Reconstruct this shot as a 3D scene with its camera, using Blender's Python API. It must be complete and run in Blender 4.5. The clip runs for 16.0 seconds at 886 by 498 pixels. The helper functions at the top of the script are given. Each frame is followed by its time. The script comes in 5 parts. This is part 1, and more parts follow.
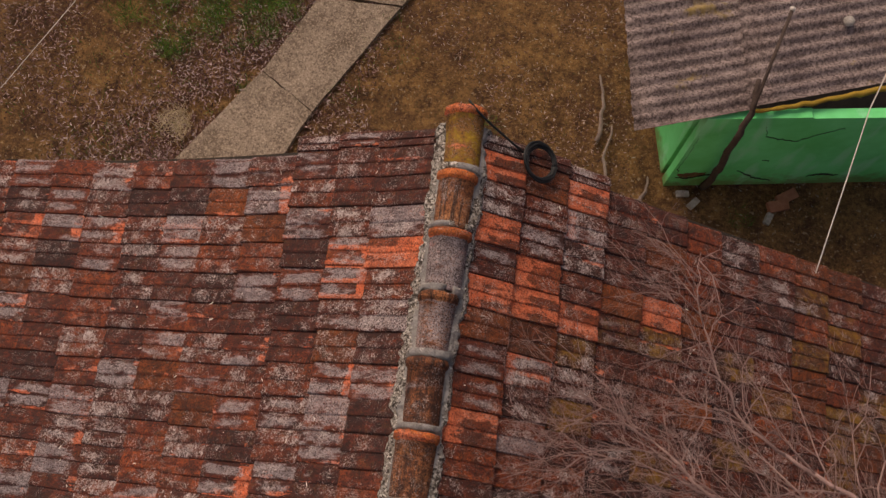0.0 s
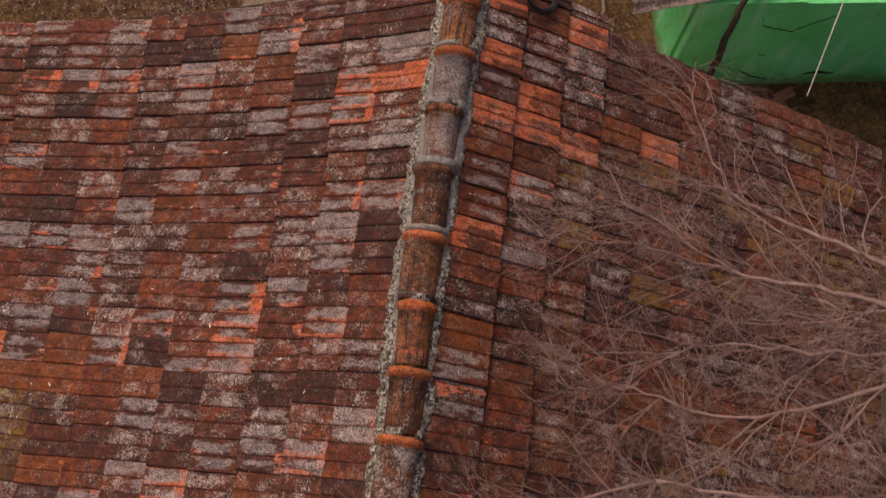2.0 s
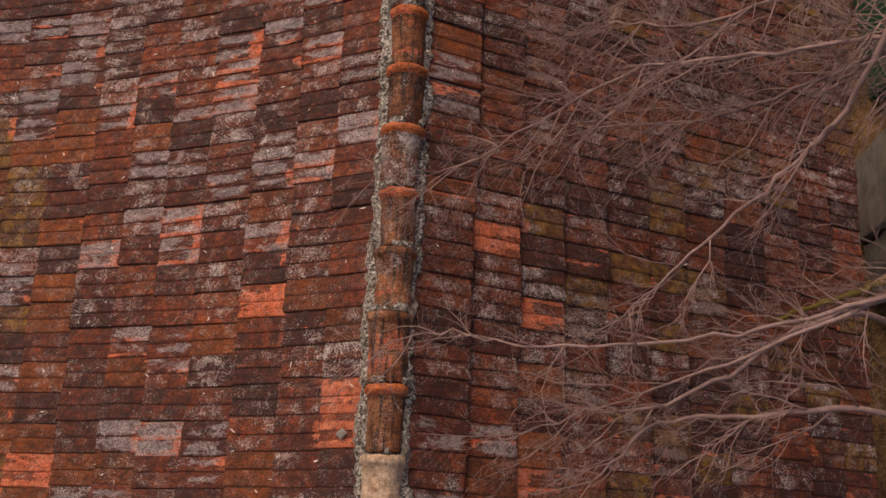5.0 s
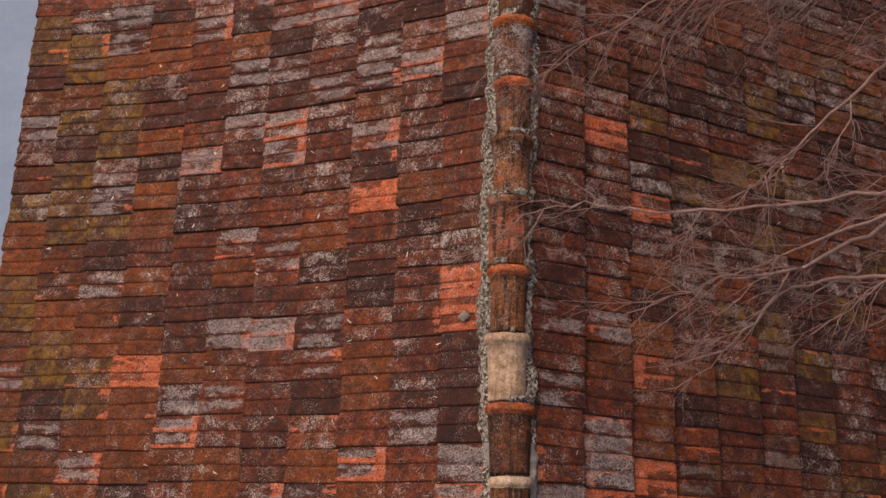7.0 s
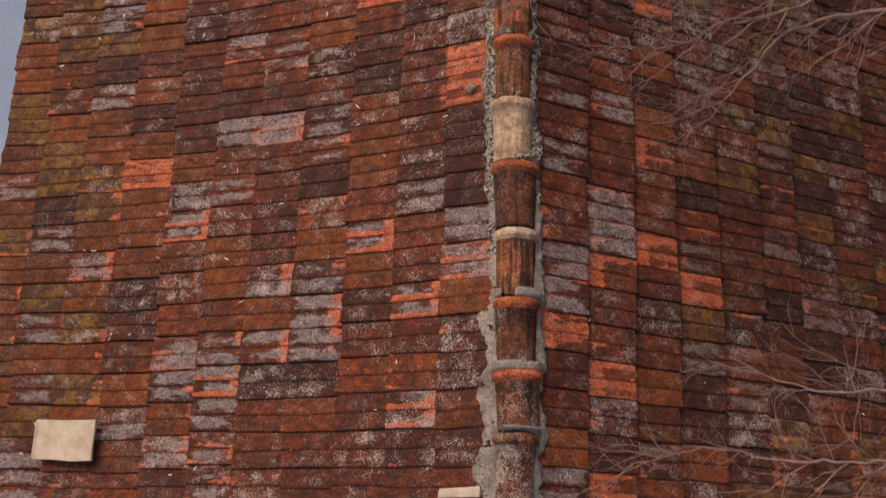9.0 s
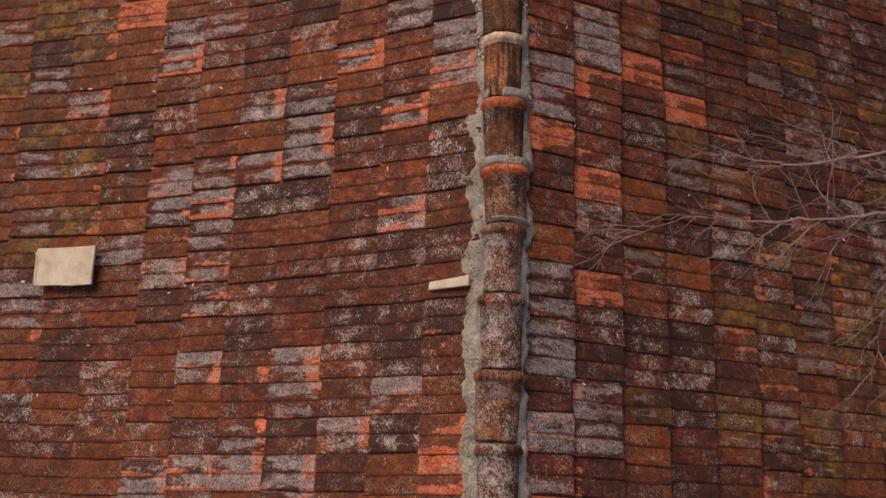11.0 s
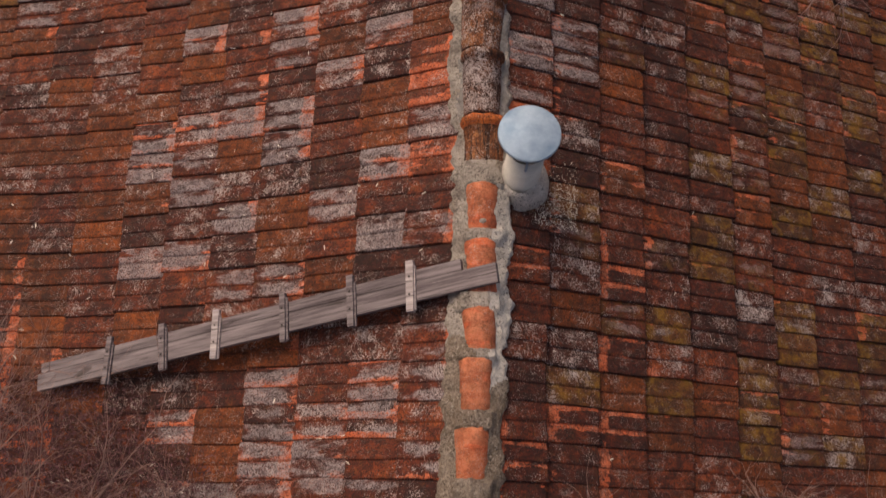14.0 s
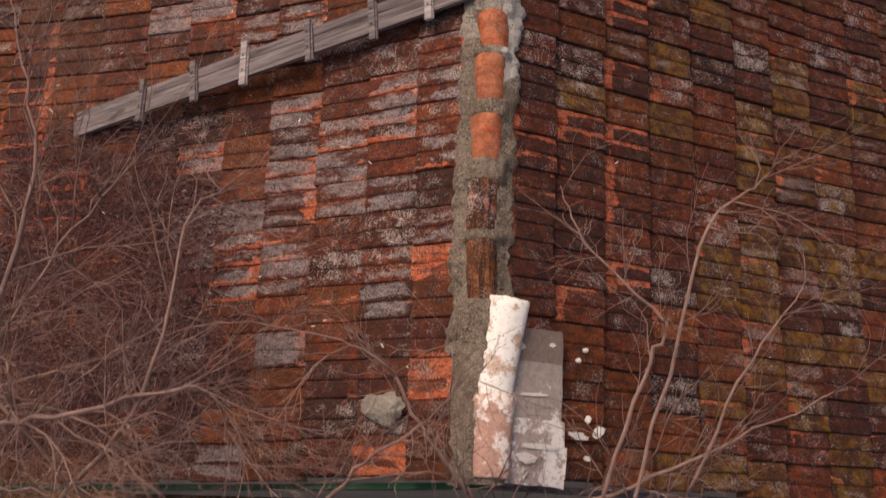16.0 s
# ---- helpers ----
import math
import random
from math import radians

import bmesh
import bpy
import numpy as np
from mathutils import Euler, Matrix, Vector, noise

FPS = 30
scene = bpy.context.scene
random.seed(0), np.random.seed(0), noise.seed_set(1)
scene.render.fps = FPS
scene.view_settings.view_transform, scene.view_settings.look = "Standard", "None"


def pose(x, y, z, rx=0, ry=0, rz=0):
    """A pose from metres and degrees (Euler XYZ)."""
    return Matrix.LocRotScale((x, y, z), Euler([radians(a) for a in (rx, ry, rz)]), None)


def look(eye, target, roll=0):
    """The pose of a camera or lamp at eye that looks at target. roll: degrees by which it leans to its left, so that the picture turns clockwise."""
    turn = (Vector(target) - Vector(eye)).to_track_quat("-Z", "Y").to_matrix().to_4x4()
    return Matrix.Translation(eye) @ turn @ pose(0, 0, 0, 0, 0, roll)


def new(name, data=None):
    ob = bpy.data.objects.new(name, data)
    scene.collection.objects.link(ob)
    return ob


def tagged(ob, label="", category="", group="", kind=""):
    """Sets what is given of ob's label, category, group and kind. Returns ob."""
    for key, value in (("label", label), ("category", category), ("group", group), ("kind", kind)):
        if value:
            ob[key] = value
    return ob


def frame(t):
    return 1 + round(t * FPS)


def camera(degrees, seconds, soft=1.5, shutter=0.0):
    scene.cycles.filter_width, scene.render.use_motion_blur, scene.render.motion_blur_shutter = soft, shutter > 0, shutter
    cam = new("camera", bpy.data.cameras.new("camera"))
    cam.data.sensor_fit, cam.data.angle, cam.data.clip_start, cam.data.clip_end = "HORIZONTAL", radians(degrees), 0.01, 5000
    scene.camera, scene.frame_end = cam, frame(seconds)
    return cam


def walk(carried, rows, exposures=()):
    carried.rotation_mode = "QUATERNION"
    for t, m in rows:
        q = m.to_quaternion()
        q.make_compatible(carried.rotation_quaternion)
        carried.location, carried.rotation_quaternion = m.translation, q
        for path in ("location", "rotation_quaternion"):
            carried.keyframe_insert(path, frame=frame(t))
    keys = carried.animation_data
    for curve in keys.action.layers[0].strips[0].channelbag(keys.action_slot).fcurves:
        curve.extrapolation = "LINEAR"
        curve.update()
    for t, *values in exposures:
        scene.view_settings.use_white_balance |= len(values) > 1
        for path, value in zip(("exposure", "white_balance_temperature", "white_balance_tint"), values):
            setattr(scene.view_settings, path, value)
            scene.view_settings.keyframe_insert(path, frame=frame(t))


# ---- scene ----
cam = camera(45.0, 16.0, soft=1.4, shutter=0.3)
# seconds, x, y, z, then the turns of pose()
ROWS = [
    (0.0, 0.003, -1.662, 10.957, 16.68, -2.06, 7.20),
    (0.5, 0.029, -1.890, 10.947, 16.77, -2.05, 7.14),
    (1.0, 0.055, -2.170, 10.937, 16.77, -2.03, 7.14),
    (1.5, 0.086, -2.488, 10.910, 16.78, -1.94, 7.13),
    (2.0, 0.133, -2.825, 10.889, 16.77, -1.78, 6.92),
    (2.5, 0.200, -3.183, 10.859, 16.96, -1.83, 5.26),
    (3.0, 0.272, -3.523, 10.840, 16.99, -1.86, 2.94),
    (3.5, 0.332, -3.867, 10.813, 16.93, -1.68, 2.64),
    (4.0, 0.375, -4.189, 10.777, 16.92, -1.51, 2.56),
    (6.5, -0.363, -5.154, 10.645, 16.99, -1.40, 1.88),
    (7.0, -0.473, -5.330, 10.587, 16.93, -1.36, 1.86),
    (7.5, -0.528, -5.588, 10.528, 16.91, -1.38, 1.84),
    (8.0, -0.523, -5.920, 10.475, 16.71, -1.34, 1.80),
    (8.5, -0.490, -6.253, 10.426, 16.55, -1.35, 1.76),
    (9.0, -0.470, -6.621, 10.352, 16.90, -1.39, 1.80),
    (11.5, -0.360, -7.818, 10.239, 15.30, -1.44, 1.35),
    (12.0, -0.313, -8.150, 10.226, 15.38, -1.40, 1.40),
    (12.5, -0.290, -8.503, 10.214, 15.44, -1.43, 1.37),
    (13.0, -0.279, -8.878, 10.195, 15.46, -1.44, 1.37),
    (13.5, -0.288, -9.277, 10.178, 15.53, -1.53, 1.41),
    (14.0, -0.299, -9.672, 10.161, 15.55, -1.58, 1.39),
    (14.5, -0.302, -10.072, 10.150, 15.56, -1.57, 1.39),
    (15.0, -0.315, -10.483, 10.135, 15.65, -1.58, 1.41),
    (15.5, -0.329, -10.896, 10.121, 15.67, -1.59, 1.42),
    (16.0, -0.352, -11.321, 10.102, 15.63, -1.64, 1.39),
]
walk(cam, [(t, pose(x, y, z, rx, ry, rz)) for t, x, y, z, rx, ry, rz in ROWS], exposures=((0.0, -0.06, 7600, 11.5), (16.0, -0.06, 7600, 11.5)))

# ---- light: an overcast sky ----
world = bpy.data.worlds.new("overcast_sky")
scene.world = world
world.use_nodes = True
wn = world.node_tree
sky = wn.nodes.new("ShaderNodeTexSky")
sky.sky_type = "NISHITA"
sky.sun_disc = False
sky.sun_elevation, sky.sun_rotation = radians(52), radians(322)
sky.air_density, sky.dust_density, sky.ozone_density = 0.8, 6.0, 0.4
bg = wn.nodes["Background"]
bg.inputs["Strength"].default_value = 0.13
wn.links.new(sky.outputs[0], bg.inputs["Color"])
sun_data = bpy.data.lights.new("sun", "SUN")
sun_data.energy, sun_data.angle, sun_data.color = 1.15, radians(22), (1.0, 0.92, 0.81)
sun = new("sun", sun_data)
sun.matrix_world = look((0, 0, 20), Vector((0, 0, 20)) - Vector((math.sin(radians(322)) * math.cos(radians(52)), math.cos(radians(322)) * math.cos(radians(52)), math.sin(radians(52)))))


# ---- materials ----
class Nodes:
    """A short way to write a node material."""

    def __init__(self, name, rough=0.9, metal=0.0):
        self.mat = bpy.data.materials.new(name)
        self.mat.use_nodes = True
        self.tree = self.mat.node_tree
        self.bsdf = self.tree.nodes["Principled BSDF"]
        self.bsdf.inputs["Roughness"].default_value = rough
        self.bsdf.inputs["Metallic"].default_value = metal
        self.bsdf.inputs["Specular IOR Level"].default_value = 0.25
        self.pos = self.tree.nodes.new("ShaderNodeNewGeometry")

    def put(self, socket, value):
        if hasattr(value, "is_linked"):
            self.tree.links.new(value, socket)
        elif isinstance(value, tuple) and len(value) == 3 and socket.type == "RGBA":
            socket.default_value = (*value, 1)
        else:
            socket.default_value = value

    def math(self, op, a, b=0.0, c=0.0):
        n = self.tree.nodes.new("ShaderNodeMath")
        n.operation = op
        for s, v in zip(n.inputs, (a, b, c)):
            self.put(s, v)
        return n.outputs[0]

    def stretch(self, sx, sy, sz, of=None):
        n = self.tree.nodes.new("ShaderNodeMapping")
        self.put(n.inputs["Vector"], of or self.pos.outputs["Position"])
        n.inputs["Scale"].default_value = (sx, sy, sz)
        return n.outputs[0]

    def noise(self, scale, detail=3.0, rough=0.55, vec=None, shift=None):
        n = self.tree.nodes.new("ShaderNodeTexNoise")
        n.noise_dimensions = "4D" if shift is not None else "3D"
        self.put(n.inputs["Vector"], vec or self.pos.outputs["Position"])
        if shift is not None:
            self.put(n.inputs["W"], shift)
        n.inputs["Scale"].default_value, n.inputs["Detail"].default_value, n.inputs["Roughness"].default_value = scale, detail, rough
        return n.outputs[0]

    def cells(self, scale, vec=None, out="Distance"):
        n = self.tree.nodes.new("ShaderNodeTexVoronoi")
        self.put(n.inputs["Vector"], vec or self.pos.outputs["Position"])
        n.inputs["Scale"].default_value = scale
        return n.outputs[out]

    def ramp(self, fac, *stops):
        n = self.tree.nodes.new("ShaderNodeValToRGB")
        e = n.color_ramp.elements
        while len(e) < len(stops):
            e.new(0.5)
        for el, (at, col) in zip(e, stops):
            el.position = at
            el.color = (*col, 1) if isinstance(col, tuple) else (col, col, col, 1)
        self.put(n.inputs[0], fac)
        return n.outputs[0]

    def span(self, fac, lo, hi, to0=0.0, to1=1.0):
        n = self.tree.nodes.new("ShaderNodeMapRange")
        self.put(n.inputs[0], fac)
        for s, v in zip(n.inputs[1:5], (lo, hi, to0, to1)):
            self.put(s, v)
        return n.outputs[0]

    def mix(self, fac, a, b, how="MIX"):
        n = self.tree.nodes.new("ShaderNodeMix")
        n.data_type, n.blend_type = "RGBA", how
        self.put(n.inputs[0], fac)
        self.put(n.inputs[6], a)
        self.put(n.inputs[7], b)
        return n.outputs[2]

    def done(self, colour, bump=None, strength=0.3, depth=0.01, rough=None):
        self.put(self.bsdf.inputs["Base Color"], colour)
        if bump is not None:
            n = self.tree.nodes.new("ShaderNodeBump")
            n.inputs["Strength"].default_value, n.inputs["Distance"].default_value = strength, depth
            self.put(n.inputs["Height"], bump)
            self.tree.links.new(n.outputs[0], self.bsdf.inputs["Normal"])
        if rough is not None:
            self.put(self.bsdf.inputs["Roughness"], rough)
        return self.mat

    def chance(self, k=1.0):
        """A number from 0 to 1 that is each piece's own."""
        ob = self.tree.nodes.new("ShaderNodeObjectInfo")
        both = self.math("ADD", ob.outputs["Random"], self.pos.outputs["Random Per Island"])
        return self.math("FRACT", self.math("MULTIPLY", both, k))


def clay(name, stops, lichen=(0.74, 0.60), flaked=(0.80, 0.62), greyed=(0.78, 0.60), dark=0.7, yellow=0.0, fresh=(0.66, 0.14, 0.058), streaks=0.0, film=0.8, pans=False, pores=0.8, spread_tone=0.42, bands=0.22):
    """Fired clay, mottled and grained, with lichen grains, grey crusts, flaked orange patches and black algae.
    Each pair gives the edges between which a piece's own chance sets how far that cover spreads.
    With pans, crust and lichen gather in the hollows of a tile and flaking along its ribs and upper end."""
    n = Nodes(name, 0.92)
    c1, c2, c3, c4 = n.chance(), n.chance(7.13), n.chance(23.7), n.chance(41.9)
    shift = n.math("MULTIPLY", c1, 40.0)
    if pans:
        uv = n.tree.nodes.new("ShaderNodeUVMap")
        uv.uv_map = "piece"
        sep = n.tree.nodes.new("ShaderNodeSeparateXYZ")
        n.tree.links.new(uv.outputs[0], sep.inputs[0])
        two = n.math("MULTIPLY", sep.outputs[1], 2.0)
        shift = n.math("ADD", shift, n.math("MULTIPLY", n.math("FLOOR", two), 5.3))
        pan = n.math("SUBTRACT", 1.0, n.math("ABSOLUTE", n.math("SUBTRACT", n.math("MULTIPLY", n.math("FRACT", two), 2.0), 1.0)))
        hollow = n.math("MINIMUM", pan, n.math("MULTIPLY", n.math("MINIMUM", sep.outputs[0], n.math("SUBTRACT", 1.0, sep.outputs[0])), 3.0))
        hollow = n.math("ADD", 0.5, n.math("MULTIPLY", n.math("SUBTRACT", hollow, 0.5), n.chance(13.7)))
        rib = n.math("MAXIMUM", n.math("MULTIPLY", n.span(n.math("FRACT", two), 0.55, 0.2), n.span(n.chance(17.3), 0.0, 1.0, 0.1, 1.0)), n.math("MULTIPLY", n.span(sep.outputs[0], 0.40, 0.18), n.span(n.chance(29.9), 0.0, 1.0, 0.5, 1.0)))
    else:
        hollow = rib = 0.5
    long_way = n.stretch(0.38, 1.45, 0.38)
    blot = n.noise(9.0, 6.0, 0.7, shift=shift)
    mid = n.noise(27.0, 5.0, 0.7, vec=n.stretch(0.6, 1.2, 0.6), shift=shift)
    tone = n.math("ADD", n.math("MULTIPLY", c1, spread_tone), n.math("MULTIPLY", n.math("SUBTRACT", blot, 0.5), 1.5))
    tone = n.math("ADD", tone, n.math("MULTIPLY", n.math("SUBTRACT", mid, 0.5), 1.6))
    base = n.ramp(n.math("ADD", tone, 0.5 - spread_tone / 2), *stops)
    grain = n.noise(70.0, 4.0, 0.75, vec=n.stretch(0.55, 1.0, 0.55))
    grit = n.noise(95.0, 2.0, 0.7)
    fine = n.noise(150.0, 2.0, 0.6)
    base = n.mix(n.span(grain, 0.54, 0.70, 0.0, 0.6), base, n.mix(1.0, base, (2.5, 2.2, 1.6), "MULTIPLY"))
    # ochre bloom
    bloom = n.noise(17.0, 5.0, 0.75, shift=n.math("ADD", shift, 61.0))
    base = n.mix(n.math("MULTIPLY", n.span(bloom, 0.52, 0.64), n.span(grain, 0.4, 0.6, 0.1, 0.6)), base, (0.17, 0.068, 0.020))
    # flaked faces show the fresh clay
    flake = n.noise(6.5, 6.0, 0.65, vec=long_way, shift=n.math("ADD", shift, 20.0))
    edge = n.span(c2, 0.0, 1.0, *flaked)
    flake = n.math("ADD", flake, n.math("MULTIPLY", n.math("SUBTRACT", mid, 0.5), 0.26))
    flake = n.math("ADD", flake, n.math("MULTIPLY", n.math("SUBTRACT", rib, 0.4), bands))
    flake = n.span(flake, edge, n.math("ADD", edge, 0.03))
    pale = n.mix(n.span(blot, 0.42, 0.58), fresh, tuple(a * 0.55 + b * 0.45 for a, b in zip(fresh, (0.62, 0.26, 0.17))))
    base = n.mix(n.math("MULTIPLY", flake, n.span(grain, 0.33, 0.42, 0.5, 1.0)), base, n.mix(n.span(mid, 0.38, 0.6), tuple(v * 0.55 for v in fresh), pale))
    # smooth grey crust
    crust = n.noise(6.0, 6.0, 0.65, vec=long_way, shift=n.math("ADD", shift, 3.0))
    edge = n.span(c4, 0.0, 1.0, *greyed)
    crust = n.math("ADD", crust, n.math("MULTIPLY", n.math("SUBTRACT", mid, 0.5), 0.3))
    crust = n.math("ADD", crust, n.math("MULTIPLY", n.math("SUBTRACT", hollow, 0.5), 0.30))
    crust = n.span(crust, edge, n.math("ADD", edge, 0.07))
    crust = n.math("MULTIPLY", crust, n.span(fine, 0.40, 0.50, 0.15, 1.0))
    base = n.mix(n.math("MULTIPLY", crust, film), base, n.mix(n.span(mid, 0.36, 0.62), (0.135, 0.105, 0.112), (0.325, 0.275, 0.29)))
    if streaks:
        run = n.noise(1.0, 4.0, 0.6, vec=n.stretch(46.0, 3.0, 20.0))
        base = n.mix(n.math("MULTIPLY", n.span(run, 0.48, 0.60), streaks), base, (0.022, 0.012, 0.010))
    # black algae in patches and pores
    alg = n.noise(13.0, 6.0, 0.75, shift=n.math("ADD", shift, 9.0))
    soot = n.math("ADD", n.math("MULTIPLY", alg, 0.6), n.math("MULTIPLY", grain, 0.5))
    base = n.mix(n.math("MULTIPLY", n.math("MULTIPLY", n.span(soot, 0.51, 0.61), dark), n.span(crust, 0.0, 0.6, 1.0, 0.3)), base, (0.020, 0.011, 0.011))
    base = n.mix(n.span(n.math("ADD", n.math("MULTIPLY", grit, 0.5), n.math("MULTIPLY", fine, 0.5)), 0.435, 0.485, pores, 0.0), base, (0.016, 0.008, 0.007))
    # pale lichen grains
    spread = n.noise(8.0, 5.0, 0.7, shift=n.math("ADD", shift, 31.0))
    want = n.math("ADD", n.math("MULTIPLY", spread, 0.5), n.math("MULTIPLY", n.math("ADD", n.math("MULTIPLY", grit, 0.45), n.math("MULTIPLY", fine, 0.55)), 0.75))
    want = n.math("ADD", want, n.math("MULTIPLY", n.math("SUBTRACT", hollow, 0.5), 0.07))
    if pans:
        # the open north end is the most overgrown
        place = n.tree.nodes.new("ShaderNodeSeparateXYZ")
        n.tree.links.new(n.pos.outputs["Position"], place.inputs[0])
        want = n.math("ADD", want, n.math("MULTIPLY", n.span(place.outputs[1], -4.0, 0.5, 0.0, 0.014), n.span(place.outputs[0], 0.2, 1.4, 1.0, 0.0)))
    edge = n.math("ADD", n.span(c3, 0.0, 1.0, *lichen), 0.02)
    mask = n.span(want, edge, n.math("ADD", edge, 0.025))
    base = n.mix(n.math("MULTIPLY", mask, 0.9), base, n.mix(n.span(n.noise(35.0), 0.35, 0.65), (0.20, 0.145, 0.14), (0.47, 0.385, 0.38)))
    # fine white salt over everything
    salt = n.math("MULTIPLY", n.span(n.noise(170.0, 1.0), 0.62, 0.66), n.span(spread, 0.46, 0.60, 0.0, 0.7))
    base = n.mix(salt, base, (0.50, 0.42, 0.41))
    if yellow:
        moss = n.noise(11.0, 5.0, 0.7, shift=n.math("ADD", shift, 50.0))
        base = n.mix(n.math("MULTIPLY", n.span(moss, 0.48, 0.63), yellow), base, n.mix(n.span(grain, 0.35, 0.65), *(((0.17, 0.095, 0.008), (0.36, 0.215, 0.02)) if yellow > 0.9 else ((0.125, 0.056, 0.008), (0.31, 0.160, 0.018)))))
    bump = n.math("ADD", n.math("MULTIPLY", grain, 0.5), n.math("MULTIPLY", grit, 0.5))
    return n.done(base, bump, 0.6, 0.006, rough=n.span(mask, 0.0, 1.0, 0.82, 0.97))


WEATHER = ((0.0, (0.024, 0.008, 0.008)), (0.3, (0.056, 0.013, 0.010)), (0.55, (0.106, 0.022, 0.012)), (0.78, (0.175, 0.035, 0.013)), (1.0, (0.28, 0.062, 0.019)))
M_TILE = [
    clay("weathered_clay", WEATHER, (0.75, 0.63), (0.84, 0.64), (0.86, 0.64), film=0.6, pans=True, spread_tone=0.55),
    clay("fresh_clay", ((0.0, (0.07, 0.018, 0.012)), (0.5, (0.15, 0.034, 0.016)), (1.0, (0.30, 0.064, 0.024))), (0.78, 0.67), (0.45, 0.36), (0.84, 0.66), 0.4, pans=True, bands=0.34),
    clay("grey_crusted_clay", WEATHER, (0.74, 0.64), (0.74, 0.58), (0.52, 0.41), 0.4, pans=True, film=0.85),
    clay("rusty_clay", ((0.0, (0.040, 0.012, 0.008)), (0.4, (0.120, 0.028, 0.009)), (1.0, (0.28, 0.067, 0.016))), (0.78, 0.67), (0.82, 0.62), (0.9, 0.70), 0.55, pans=True, spread_tone=0.45),
    clay("mossy_clay", ((0.0, (0.040, 0.015, 0.009)), (0.5, (0.090, 0.029, 0.013)), (1.0, (0.17, 0.060, 0.020))), (0.75, 0.64), (0.78, 0.60), (0.72, 0.57), 0.55, yellow=0.64, pans=True),
    clay("flaked_grey_clay", WEATHER, (0.74, 0.64), (0.60, 0.50), (0.50, 0.42), 0.3, film=0.9, pans=True, bands=0.44),
    # grey crust for the right slope, its dimmer light put into the colour
    clay("dimmed_crusted_clay", WEATHER, (0.76, 0.66), (0.74, 0.58), (0.58, 0.46), 0.5, pans=True, film=0.5, yellow=0.25),
    clay("orange_ribbed_clay", WEATHER, (0.78, 0.68), (0.60, 0.52), (0.88, 0.70), 0.7, pans=True, bands=0.5),
]
RIDGE = ((0.0, (0.05, 0.018, 0.012)), (0.35, (0.13, 0.042, 0.020)), (0.65, (0.28, 0.095, 0.038)), (1.0, (0.45, 0.19, 0.085)))
M_RIDGE = clay("ridge_clay", RIDGE, (0.74, 0.64), (0.72, 0.58), (0.7, 0.56), 0.5, streaks=0.85)
M_RIDGE_GREY = clay("grey_ridge_clay", RIDGE, (0.68, 0.60), (0.72, 0.60), (0.57, 0.50), 0.75, streaks=0.55)
M_RIDGE_ASH = clay("ash_grey_ridge_clay", RIDGE, (0.70, 0.62), (0.66, 0.56), (0.40, 0.34), 0.3, streaks=0.25, film=0.92)
M_RIDGE_CREAM = clay("cream_ridge_clay", ((0.0, (0.34, 0.19, 0.12)), (0.4, (0.62, 0.42, 0.30)), (1.0, (0.74, 0.55, 0.43))), (0.85, 0.75), (0.9, 0.8), (0.9, 0.8), 0.45, streaks=0.3, pores=0.35)
M_RIDGE_BARE = clay("bare_ridge_clay", ((0.0, (0.20, 0.055, 0.03)), (0.35, (0.44, 0.12, 0.06)), (1.0, (0.60, 0.22, 0.125))), (0.85, 0.74), (0.58, 0.48), (0.85, 0.64), 0.45, pores=0.25)
M_RIDGE_MOSS = clay("mossy_ridge_clay", ((0.0, (0.16, 0.07, 0.02)), (1.0, (0.30, 0.13, 0.035))), (0.8, 0.7), (0.7, 0.6), (0.8, 0.7), 0.4, yellow=0.95)
M_RIM = clay("ridge_collar_clay", ((0.0, (0.16, 0.05, 0.02)), (0.3, (0.42, 0.10, 0.025)), (1.0, (0.66, 0.17, 0.045))), (0.8, 0.7), (0.56, 0.46), (0.8, 0.66), 0.5)


def plain(name, a, b, scale=6.0, rough=0.9, bump=0.3, speck=None, metal=0.0, depth=0.01):
    n = Nodes(name, rough, metal)
    big, fine = n.noise(scale, 5.0, 0.65), n.noise(scale * 14, 4.0, 0.7)
    col = n.mix(n.span(n.math("ADD", n.math("MULTIPLY", big, 0.65), n.math("MULTIPLY", fine, 0.35)), 0.33, 0.66), a, b)
    if speck:
        col = n.mix(n.span(n.noise(scale * 22, 2.0), 0.66, 0.7), col, speck)
    return n.done(col, n.math("ADD", big, fine), bump, depth)


